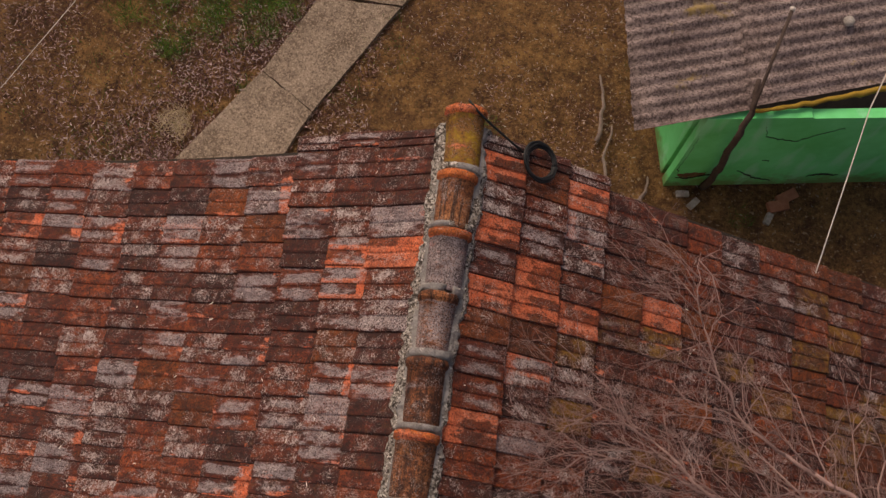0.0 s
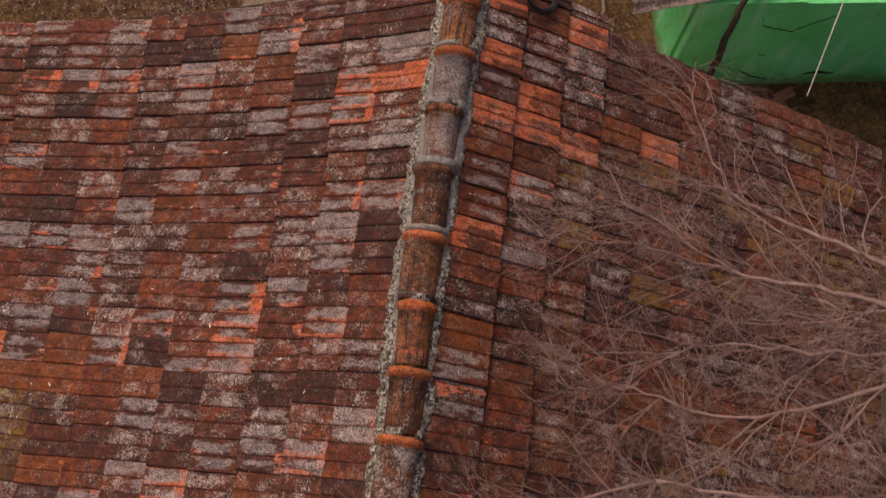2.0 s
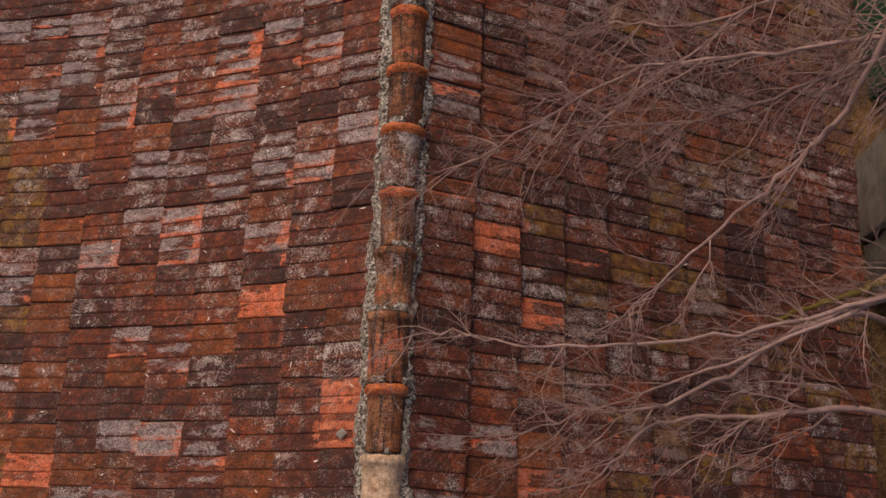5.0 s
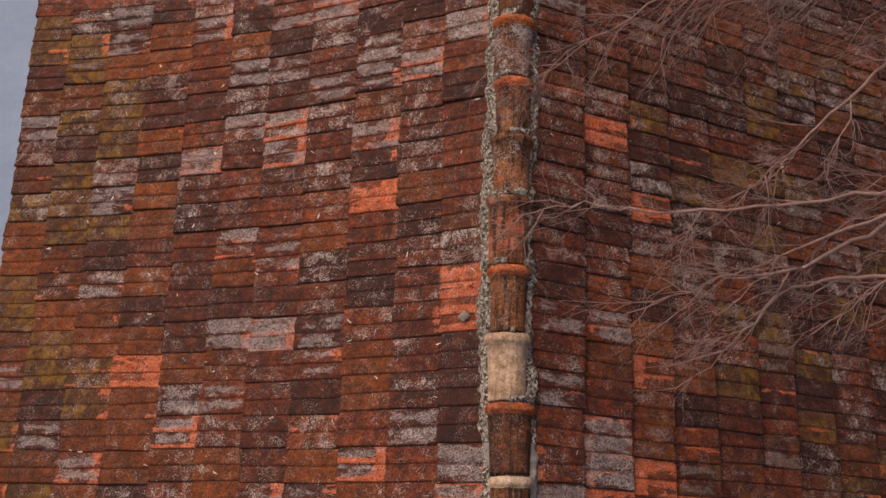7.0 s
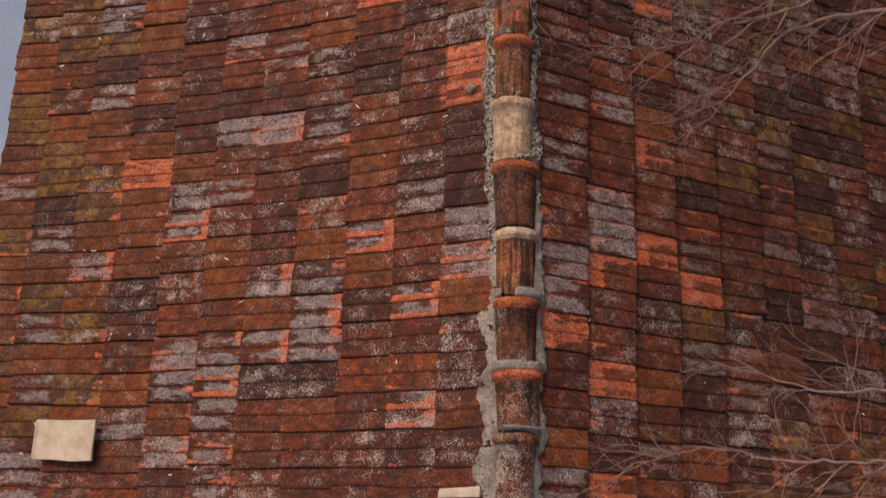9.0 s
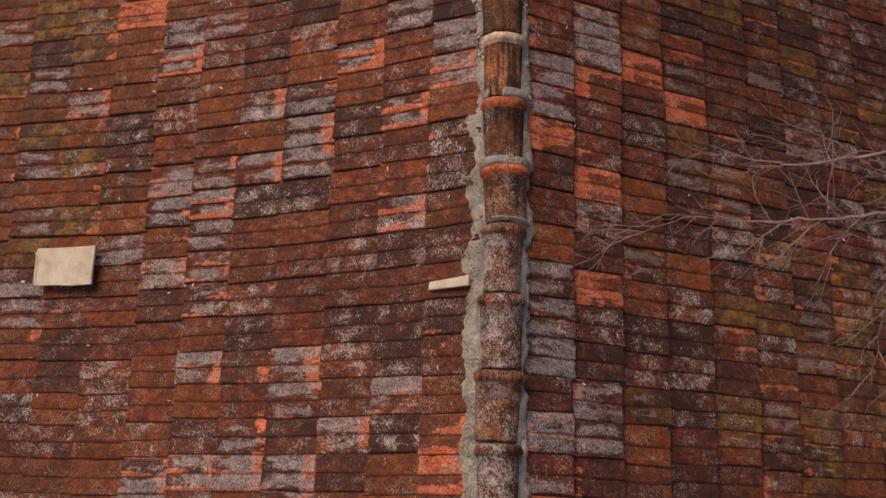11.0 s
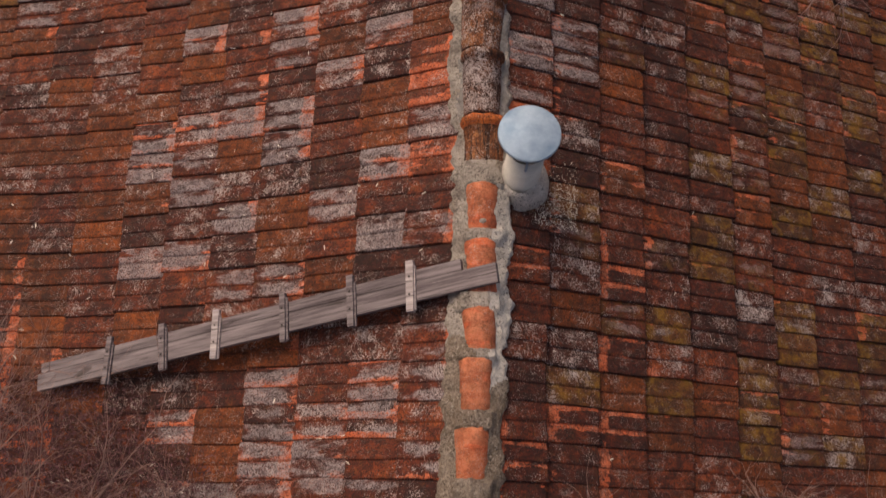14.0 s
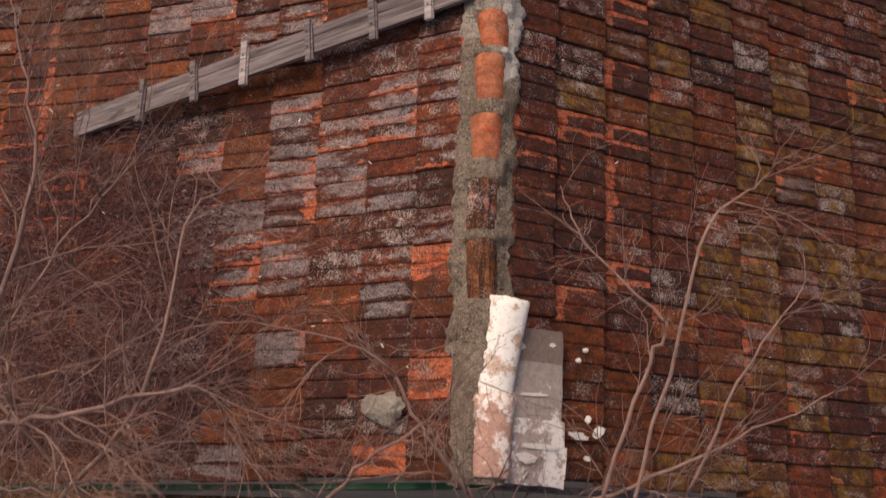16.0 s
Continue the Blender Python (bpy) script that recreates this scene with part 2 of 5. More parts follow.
def mortar(name, a, b, soil=0.55, foul=0.6, flecks=False, smooth=False):
    n = Nodes(name, 0.96)
    big, fine, pit = n.noise(7.0, 6.0, 0.7), n.noise(60.0, 4.0, 0.75), n.noise(85.0, 2.0, 0.6)
    col = n.mix(n.span(n.math("ADD", n.math("MULTIPLY", big, 0.6), n.math("MULTIPLY", fine, 0.4)), 0.38, 0.62), a, b)
    col = n.mix(n.span(n.math("ADD", n.math("MULTIPLY", n.noise(11.0, 5.0, 0.7), 0.5), n.math("MULTIPLY", fine, 0.5)), 0.50, 0.58, 0.0, foul), col, (0.062, 0.043, 0.036))
    col = n.mix(n.span(n.noise(16.0, 5.0, 0.7), 0.57, 0.66, 0.0, soil), col, (0.15, 0.095, 0.045))
    rough_part = n.span(n.noise(9.0, 4.0, 0.6), 0.48, 0.60, 0.0, 0.8) if smooth else n.span(n.noise(9.0, 4.0, 0.6), 0.40, 0.55, 0.4, 1.0)
    col = n.mix(n.math("MULTIPLY", n.span(pit, 0.58, 0.64, 0.0, 0.6), rough_part), col, (0.58, 0.51, 0.46))
    col = n.mix(n.math("MULTIPLY", n.span(pit, 0.37, 0.43, 0.7, 0.0), rough_part), col, (0.045, 0.032, 0.026))
    if flecks:
        col = n.mix(n.span(n.noise(42.0, 3.0, 0.6), 0.49, 0.54, 0.0, 0.9), col, (0.05, 0.036, 0.030))
        col = n.mix(n.span(n.noise(58.0, 2.0, 0.6), 0.55, 0.60, 0.0, 0.95), col, (0.66, 0.60, 0.56))
    return n.done(col, n.math("ADD", big, n.math("ADD", fine, pit)), 0.6 if smooth else 1.0, 0.022)


M_MORTAR = mortar("cement_mortar", (0.28, 0.235, 0.21), (0.60, 0.525, 0.48), 0.4, 0.5)
M_FILLET = mortar("smooth_grey_cement", (0.17, 0.152, 0.148), (0.37, 0.340, 0.335), 0.2, 0.45, smooth=True)
M_MORTAR_FLECKED = mortar("lichen_flecked_mortar", (0.22, 0.18, 0.155), (0.50, 0.44, 0.40), flecks=True)
M_MORTAR_BROWN = mortar("weathered_brown_mortar", (0.19, 0.140, 0.108), (0.42, 0.335, 0.28), 0.45, 0.55)
M_MORTAR_PALE = mortar("pale_mortar", (0.56, 0.50, 0.47), (0.82, 0.76, 0.73), 0.1, 0.2)


def path_concrete():
    n = Nodes("pebbly_path_concrete", 0.95)
    big, mid, pebble = n.noise(2.4, 5.0, 0.65), n.noise(14.0, 5.0, 0.75), n.noise(55.0, 3.0, 0.7)
    col = n.mix(n.span(n.math("ADD", n.math("MULTIPLY", big, 0.5), n.math("MULTIPLY", mid, 0.5)), 0.40, 0.60), (0.130, 0.092, 0.068), (0.275, 0.208, 0.164))
    col = n.mix(n.span(pebble, 0.54, 0.64, 0.0, 0.75), col, (0.42, 0.325, 0.25))
    col = n.mix(n.span(pebble, 0.36, 0.46, 0.8, 0.0), col, (0.065, 0.042, 0.028))
    return n.done(col, n.math("ADD", mid, pebble), 0.8, 0.012)


M_CONCRETE = path_concrete()
M_BLOCK = plain("rough_concrete", (0.11, 0.09, 0.08), (0.27, 0.235, 0.21), 5.0, 0.95, 0.9, (0.05, 0.04, 0.035))
M_DECK = plain("dark_deck", (0.02, 0.015, 0.012), (0.04, 0.03, 0.025), 4.0)
M_WALL = plain("lime_render", (0.35, 0.31, 0.26), (0.5, 0.46, 0.4), 1.5)
M_BARK = plain("grey_bark", (0.12, 0.085, 0.075), (0.25, 0.185, 0.165), 14.0, 0.9, 0.4)
M_POLE = plain("dark_wet_bark", (0.035, 0.022, 0.018), (0.09, 0.06, 0.05), 14.0, 0.9, 0.5)
M_SWITCH = plain("pale_pinkish_bark", (0.20, 0.115, 0.10), (0.37, 0.235, 0.21), 14.0, 0.85, 0.2)
M_TWIG = plain("twig_bark", (0.145, 0.082, 0.077), (0.34, 0.220, 0.208), 14.0, 0.85, 0.2)
M_RUBBER = plain("black_rubber", (0.008, 0.008, 0.009), (0.02, 0.02, 0.022), 9.0, 0.5, 0.1)
M_CRACK = plain("dark_crack", (0.012, 0.011, 0.008), (0.03, 0.025, 0.018), 20.0)
M_WIRE = plain("pale_wire", (0.42, 0.36, 0.33), (0.55, 0.48, 0.44), 9.0, 0.5, 0.0)
M_BRICK = plain("broken_brick", (0.20, 0.075, 0.04), (0.32, 0.14, 0.09), 9.0)
M_PALE_TILE = plain("pale_buff_clay", (0.36, 0.275, 0.215), (0.62, 0.53, 0.45), 9.0, 0.85, 0.4, (0.22, 0.15, 0.11))
M_STONE = plain("pale_stone", (0.17, 0.14, 0.125), (0.47, 0.42, 0.385), 16.0, 0.95, 0.8)
# near-black colour that paints the shade inside the shed
M_INNER_SHADE = plain("interior_shade", (0.01, 0.008, 0.007), (0.03, 0.02, 0.017), 5.0)


def leaf(name, *stops):
    """Dead leaves, each with a tone of its own."""
    n = Nodes(name, 0.85)
    return n.done(n.mix(n.span(n.noise(60.0, 3.0), 0.35, 0.65, 0.0, 0.5), n.ramp(n.chance(3.7), *stops), (0.04, 0.025, 0.015)))


M_LEAF_DRY = leaf("dry_leaf", (0.0, (0.045, 0.018, 0.016)), (0.45, (0.15, 0.064, 0.056)), (0.7, (0.34, 0.20, 0.185)), (1.0, (0.64, 0.49, 0.47)))
M_GRASS = leaf("grass_blade", (0.0, (0.022, 0.060, 0.006)), (0.6, (0.06, 0.15, 0.014)), (1.0, (0.15, 0.25, 0.03)))
M_STRAW = plain("dry_straw", (0.36, 0.26, 0.16), (0.52, 0.40, 0.27), 8.0, 0.85, 0.1)


def soil():
    n = Nodes("garden_soil", 0.97)
    big, mid, fine = n.noise(0.9, 5.0, 0.6), n.noise(5.0, 6.0, 0.7), n.noise(60.0, 4.0, 0.7)
    col = n.mix(n.span(mid, 0.35, 0.65), (0.080, 0.036, 0.017), (0.31, 0.165, 0.062))
    col = n.mix(n.span(big, 0.47, 0.64, 0.0, 0.65), col, (0.078, 0.032, 0.022))
    clod = n.noise(22.0, 5.0, 0.75)
    col = n.mix(n.span(clod, 0.52, 0.66, 0.0, 0.75), col, (0.032, 0.015, 0.010))
    col = n.mix(n.span(clod, 0.34, 0.46, 0.7, 0.0), col, (0.36, 0.21, 0.085))
    col = n.mix(n.span(fine, 0.54, 0.68, 0.0, 0.75), col, (0.035, 0.018, 0.012))
    col = n.mix(n.span(n.noise(11.0, 5.0, 0.7), 0.60, 0.70, 0.0, 0.45), col, (0.13, 0.105, 0.022))
    col = n.mix(n.span(n.noise(26.0, 2.0), 0.64, 0.68, 0.0, 0.6), col, (0.42, 0.31, 0.22))
    return n.done(col, n.math("ADD", n.math("ADD", mid, clod), n.math("MULTIPLY", fine, 0.5)), 1.0, 0.06)


def painted_wall():
    n = Nodes("green_paint", 0.75)
    big = n.noise(1.6, 4.0, 0.6)
    col = n.mix(n.span(big, 0.35, 0.65), (0.10, 0.54, 0.165), (0.16, 0.69, 0.27))
    pale = n.noise(2.3, 3.0, 0.5, vec=n.stretch(1.6, 1.6, 0.4))
    col = n.mix(n.span(pale, 0.58, 0.68, 0.0, 0.6), col, (0.30, 0.66, 0.42))
    sep = n.tree.nodes.new("ShaderNodeSeparateXYZ")
    n.tree.links.new(n.pos.outputs["Position"], sep.inputs[0])
    dirt = n.math("ADD", n.span(sep.outputs[2], 0.0, 0.45, 0.45, 0.0), n.math("MULTIPLY", n.noise(5.0, 5.0, 0.7), 0.9))
    col = n.mix(n.span(dirt, 0.62, 0.85, 0.0, 0.75), col, (0.13, 0.16, 0.045))
    fine = n.noise(40.0, 4.0)
    return n.done(col, fine, 0.25, 0.01)


def fibre_cement():
    n = Nodes("corrugated_fibre_cement", 0.95)
    a, b = n.noise(2.2, 6.0, 0.7), n.noise(38.0, 4.0, 0.7)
    col = n.mix(n.span(n.math("ADD", n.math("MULTIPLY", a, 0.5), n.math("MULTIPLY", n.noise(24.0, 5.0, 0.75), 0.5)), 0.40, 0.60), (0.080, 0.054, 0.053), (0.30, 0.228, 0.220))
    col = n.mix(n.span(b, 0.47, 0.60, 0.0, 0.85), col, (0.045, 0.030, 0.028))
    col = n.mix(n.span(n.noise(70.0, 2.0), 0.62, 0.70, 0.0, 0.4), col, (0.36, 0.30, 0.28))
    col = n.mix(n.span(n.noise(1.7, 5.0, 0.7), 0.62, 0.7, 0.0, 0.6), col, (0.30, 0.20, 0.05))
    return n.done(col, b, 0.5, 0.01)


def old_wood(name, a, b):
    n = Nodes(name, 0.9)
    v = n.tree.nodes.new("ShaderNodeTexCoord").outputs["Object"]
    grain = n.noise(18.0, 5.0, 0.65, vec=n.stretch(0.12, 2.4, 2.4, v))
    knots = n.noise(5.0, 3.0, 0.5, vec=n.stretch(0.8, 2.0, 2.0, v))
    col = n.mix(n.span(grain, 0.35, 0.65), a, b)
    col = n.mix(n.span(knots, 0.66, 0.72, 0.0, 0.7), col, (0.05, 0.035, 0.03))
    col = n.mix(n.span(n.noise(40.0, 3.0, 0.6, vec=n.stretch(0.04, 1.5, 1.5, v)), 0.62, 0.68, 0.0, 0.8), col, (0.04, 0.03, 0.028))
    return n.done(col, grain, 0.5, 0.006)


def zinc(name, col_a, col_b, rough):
    n = Nodes(name, rough, 0.45)
    a = n.noise(7.0, 4.0, 0.6)
    col = n.mix(n.span(a, 0.35, 0.65), col_a, col_b)
    return n.done(col, a, 0.15, 0.01, rough=n.span(n.noise(16.0), 0.3, 0.7, rough - 0.08, rough + 0.12))


M_SOIL, M_GREEN, M_SHEET = soil(), painted_wall(), fibre_cement()
M_WOOD, M_WOOD_PALE = old_wood("grey_old_wood", (0.075, 0.058, 0.064), (0.26, 0.215, 0.228)), old_wood("bleached_wood", (0.22, 0.18, 0.185), (0.50, 0.43, 0.44))
# steel tinted blue: the sky it reflects is painted into the colour
M_ZINC = zinc("sky_tinted_galvanised_steel", (0.21, 0.30, 0.42), (0.37, 0.46, 0.58), 0.68)
M_PIPE = plain("sooty_flue_pipe", (0.52, 0.48, 0.44), (0.72, 0.68, 0.63), 7.0, 0.6, 0.2)
# the sky's blue reflection on the sheet, put into its base colour
M_SKY_SHEET = plain("sky_reflection_sheet", (0.18, 0.245, 0.39), (0.25, 0.32, 0.465), 1.2, 0.7, 0.05)
M_WHITE = plain("white_coating", (0.66, 0.60, 0.60), (0.85, 0.80, 0.80), 6.0, 0.5, 0.3, (0.25, 0.17, 0.15))


def daubed(name, under, over, at):
    """Glossy white paint over a duller sheet or tile, thin and torn at its edge; on the pink cap, a painted sheen."""
    n = Nodes(name, 0.45)
    a, b = n.noise(7.0, 5.0, 0.65), n.noise(40.0, 4.0, 0.7)
    col = n.mix(n.span(b, 0.35, 0.65), tuple(v * 0.7 for v in under), under)
    paint = n.span(n.math("ADD", n.math("MULTIPLY", a, 0.8), n.math("MULTIPLY", b, 0.2)), at, at + 0.06)
    col = n.mix(paint, col, n.mix(n.span(b, 0.3, 0.5), tuple(v * 0.8 for v in over), over))
    col = n.mix(n.span(n.noise(75.0, 2.0), 0.66, 0.70, 0.0, 0.8), col, (0.10, 0.07, 0.06))
    return n.done(col, n.math("ADD", a, b), 0.3, 0.006, rough=n.span(paint, 0.0, 1.0, 0.6, 0.3))


M_COATED = daubed("white_daubed_clay", (0.66, 0.48, 0.40), (0.88, 0.84, 0.84), 0.45)
M_LAP = daubed("grey_smeared_sheet", (0.46, 0.38, 0.36), (0.84, 0.78, 0.78), 0.58)
M_LAP_WHITE = daubed("white_smeared_sheet", (0.50, 0.40, 0.39), (0.86, 0.80, 0.80), 0.47)
M_LAP_OLD = daubed("weathered_sheet", (0.27, 0.20, 0.18), (0.66, 0.58, 0.56), 0.62)
# the pink cap's white sheen is put into its colour
M_RIDGE_PINK = daubed("pink_clay_white_sheen", (0.62, 0.36, 0.30), (0.86, 0.78, 0.78), 0.50)
M_MOSS_DULL = plain("olive_moss", (0.11, 0.075, 0.022), (0.23, 0.16, 0.04), 16.0, 0.95, 0.8)
M_MOSS = plain("yellow_moss", (0.20, 0.12, 0.015), (0.36, 0.22, 0.035), 8.0, 0.95, 0.8)


# ---- building helpers ----
def mesh_of(name, verts, faces, mat, smooth=False, mats=None, slots=None):
    me = bpy.data.meshes.new(name)
    me.from_pydata([tuple(v) for v in verts], [], faces)
    for m in mats or (mat,):
        me.materials.append(m)
    if slots is not None:
        me.polygons.foreach_set("material_index", slots)
    if smooth:
        me.polygons.foreach_set("use_smooth", [True] * len(me.polygons))
    me.update()
    return me


def put(name, me, parent=None, label="", m=None):
    ob = new(name, me)
    if m is not None:
        ob.matrix_world = m
    if parent is not None:
        ob.parent = parent
    if label:
        tagged(ob, label)
    return ob


def part(name, bm, material, parent, label="", smooth=False):
    me = bpy.data.meshes.new(name)
    bm.to_mesh(me)
    bm.free()
    me.materials.append(material)
    if smooth:
        me.polygons.foreach_set("use_smooth", [True] * len(me.polygons))
    return put(name, me, parent, label)


def box(bm, centre, size, turn=(0, 0, 0), bevel=0.0, cuts=0, rough=0.0):
    made = bmesh.ops.create_cube(bm, size=1.0, matrix=pose(*centre, *turn) @ Matrix.Diagonal((*size, 1)))
    if bevel:
        edges = list({e for v in made["verts"] for e in v.link_edges})
        made = bmesh.ops.bevel(bm, geom=edges, offset=bevel, segments=2, affect="EDGES", profile=0.6)
    return bm


def block(centre, size, turn=(0, 0, 0), bevel=0.01):
    bm = bmesh.new()
    return box(bm, centre, size, turn, bevel)


def tube(points, radii, sides=5, closed_tip=True):
    """Vertices and faces of a tube along points."""
    pts = [Vector(p) for p in points]
    verts, faces = [], []
    ref = Vector((0.3, 0.2, 1))
    for i, p in enumerate(pts):
        d = (pts[min(i + 1, len(pts) - 1)] - pts[max(i - 1, 0)])
        d = d.normalized() if d.length > 1e-9 else Vector((0, 0, 1))
        a = d.cross(ref)
        a = a.normalized() if a.length > 1e-4 else d.orthogonal().normalized()
        b = d.cross(a)
        for k in range(sides):
            w = 2 * math.pi * k / sides
            verts.append(p + (a * math.cos(w) + b * math.sin(w)) * radii[i])
    for i in range(len(pts) - 1):
        for k in range(sides):
            q = (k + 1) % sides
            faces.append((i * sides + k, i * sides + q, (i + 1) * sides + q, (i + 1) * sides + k))
    faces.append(tuple(range(sides))[::-1])
    faces.append(tuple((len(pts) - 1) * sides + k for k in range(sides)))
    return verts, faces


def gather(pieces):
    verts, faces = [], []
    for v, f in pieces:
        n = len(verts)
        verts += v
        faces += [tuple(i + n for i in q) for q in f]
    return verts, faces


def lathe(profile, sides=24):
    verts, faces = [], []
    for r, z in profile:
        for k in range(sides):
            w = 2 * math.pi * k / sides
            verts.append((r * math.cos(w), r * math.sin(w), z))
    for i in range(len(profile) - 1):
        for k in range(sides):
            q = (k + 1) % sides
            faces.append((i * sides + k, i * sides + q, (i + 1) * sides + q, (i + 1) * sides + k))
    return verts, faces


# ---- the roof's form ----
TOP, NORTH, SOUTH = 4.9, 0.97, -11.0
PITCH = {-1: (0.005, 0.683, -0.0619), 1: (0.005, 0.602, -0.0114)}
# metres down the slope from the ridge to each course's lower edge
LOWS = {-1: (0.445, 0.765, 1.112, 1.470, 1.808, 2.140, 2.475, 2.840, 3.195, 3.540, 3.86), 1: (0.51, 0.86, 1.195, 1.545, 1.91, 2.245, 2.605, 2.985, 3.35, 3.70, 4.03)}
TILE_L = 0.40
TILE_W = 0.205
ROW_COUNT = 59
ROW_TOP = 1.109


def fall(side, x):
    a, b, c = PITCH[side]
    return a + b * abs(x) + c * x * x


ARC = {}
for side in (-1, 1):
    xs = np.linspace(0, 4.4, 881)
    a, b, c = PITCH[side]
    run = np.sqrt(1 + (b + 2 * c * xs) ** 2)
    ARC[side] = (np.concatenate([[0], np.cumsum((run[1:] + run[:-1]) / 2 * np.diff(xs))]), xs)


def on_slope(side, s, y=0.0):
    """The point of a roof slope at s metres down from the ridge."""
    x = float(np.interp(s, *ARC[side]))
    sag = 0.012 * math.sin(y * 0.9 + side) + 0.008 * math.sin(y * 2.3)
    return Vector((side * x, y, TOP - 0.075 - fall(side, x) + sag * min(1.0, s)))


def slope_at(side, x, y=0.0, lift=0.0):
    return Vector((side * abs(x), y, TOP - 0.035 - fall(side, x) + lift))


def ridge_x(y):
    return 0.018 * math.sin(y * 0.8 + 0.6) + 0.012 * math.sin(y * 2.1)


house = tagged(new("house"), "old single-storey house with a weathered clay tile gable roof", "house")
for name, c, size in (("wall", (-3.1, -5.0, 1.45), (0.3, 11.2, 2.9)), ("wall", (3.2, -5.0, 1.45), (0.3, 11.2, 2.9)), ("wall", (0.05, 0.75, 1.45), (6.0, 0.3, 2.9)), ("wall", (0.05, -10.75, 1.45), (6.0, 0.3, 2.9))):
    part(name, block(c, size, bevel=0.0), M_WALL, house)
for y in (0.75, -10.75):
    lo, hi = y - 0.15, y + 0.15
    v = [(-3.0, lo, 2.9), (3.1, lo, 2.9), (0, lo, 4.62), (-3.0, hi, 2.9), (3.1, hi, 2.9), (0, hi, 4.62)]
    put("gable_wall", mesh_of("gable_wall", v, [(0, 1, 2), (5, 4, 3), (0, 3, 4, 1), (1, 4, 5, 2), (2, 5, 3, 0)], M_WALL), house)


def deck(side):
    verts, faces = [], []
    ss = np.linspace(0, LOWS[side][10] - 0.06, 14)
    ys = np.linspace(SOUTH + 0.03, NORTH - 0.03, 20)
    for lift in (-0.012, -0.045):
        for y in ys:
            for s in ss:
                verts.append(on_slope(side, s, y) + Vector((0, 0, lift)))
    n, m = len(ss), len(ys)
    for l in (0, 1):
        for j in range(m - 1):
            for i in range(n - 1):
                a = l * n * m + j * n + i
                q = (a, a + 1, a + n + 1, a + n)
                faces.append(q if (side > 0) != bool(l) else q[::-1])
    ring = [i for i in range(n)] + [j * n + n - 1 for j in range(1, m)] + [(m - 1) * n + i for i in range(n - 2, -1, -1)] + [j * n for j in range(m - 2, 0, -1)]
    for a, b in zip(ring, ring[1:] + ring[:1]):
        faces.append((a, b, b + n * m, a + n * m))
    return put("roof_slope", mesh_of("roof_slope", verts, faces, M_DECK), house, "roof slope laid with old interlocking clay tiles")


slopes = {side: deck(side) for side in (-1, 1)}

# a clay tile: two shallow pans with a lip at each side; u runs down the slope, v along the ridge
PROFILE = ((0.0, -0.012), (0.0, 0.007), (0.005, 0.0140), (0.014, 0.0155), (0.030, 0.0140), (0.066, 0.0115), (0.088, 0.0078), (0.096, 0.0055), (0.1005, 0.0090), (0.106, 0.0135), (0.116, 0.0140), (0.134, 0.0118), (0.170, 0.0085), (0.192, 0.0045), (0.203, 0.0010), (0.212, -0.001), (0.224, -0.005))


def tile_shape(length, variant, mirrored):
    rnd = random.Random(100 + variant)
    us = (0.0, length * 0.5, length - 0.012, length)
    verts, faces = [], []
    n = len(PROFILE)
    wear = [rnd.uniform(-0.006, 0.004) for _ in range(n)]
    for i, u in enumerate(us):
        for j, (v, h) in enumerate(PROFILE):
            e = wear[j] if i >= 2 else 0.0
            d = -0.004 if i == 3 else 0.0
            verts.append((u + e, v + rnd.uniform(-0.0012, 0.0012), h + 0.036 * u / length + d + rnd.uniform(-0.0012, 0.0012)))
    for j, (v, h) in enumerate(PROFILE):
        verts.append((length + wear[j] - 0.004, v, 0.036 - 0.026 + min(h, 0.0)))
    for i in range(4):
        for j in range(n - 1):
            a = i * n + j
            faces.append((a, a + n, a + n + 1, a + 1))
    if mirrored:
        verts, faces = [(u, TILE_W - v, h) for u, v, h in verts], [f[::-1] for f in faces]
    return verts, faces


def name_piece(me, shapes, length):
    """Gives each tile of the mesh its own chart: down the bare part of its length, and across its width."""
    co = [c for shape in shapes for c in shape]
    uv = me.uv_layers.new(name="piece")
    for loop in me.loops:
        u, v, _ = co[loop.vertex_index]
        uv.data[loop.index].uv = ((u - 0.055) / (length - 0.055), v / TILE_W)


def tile_pose(side, course, row, rnd):
    """The pose of a tile, and its row's place along the ridge."""
    length = TILE_L
    y = ROW_TOP - TILE_W * row
    drift = 0.008 * math.sin(course * 1.7 + side) + 0.010 * math.sin(row * 0.11 + course * 0.9)
    low = LOWS[side][course] + (0.0035 * max(0.0, y + 5.0) ** 2 if side < 0 else -0.00125 * min(y, 0.0) ** 2)
    yc = y - TILE_W / 2 + drift
    a, b = on_slope(side, max(low - length, 0.02), yc), on_slope(side, low, yc)
    u = (b - a).normalized()
    v = Vector((0, 1, 0)) if side < 0 else Vector((0, -1, 0))
    h = u.cross(v)
    if h.z < 0:
        h = -h
    m = Matrix((u, v, h)).transposed().to_4x4()
    m.translation = b - u * length
    m.translation.y = yc - (TILE_W / 2 if side < 0 else -TILE_W / 2)
    if row == 0:
        m = m @ Matrix.Diagonal((1, 0.5, 1, 1))
        m.translation.y = yc - TILE_W / 2 if side < 0 else yc
    return m @ pose(rnd.gauss(0, 0.006), rnd.gauss(0, 0.004), rnd.gauss(0, 0.0016), rnd.gauss(0, 0.3), rnd.gauss(0, 0.3), rnd.gauss(0, 0.8))


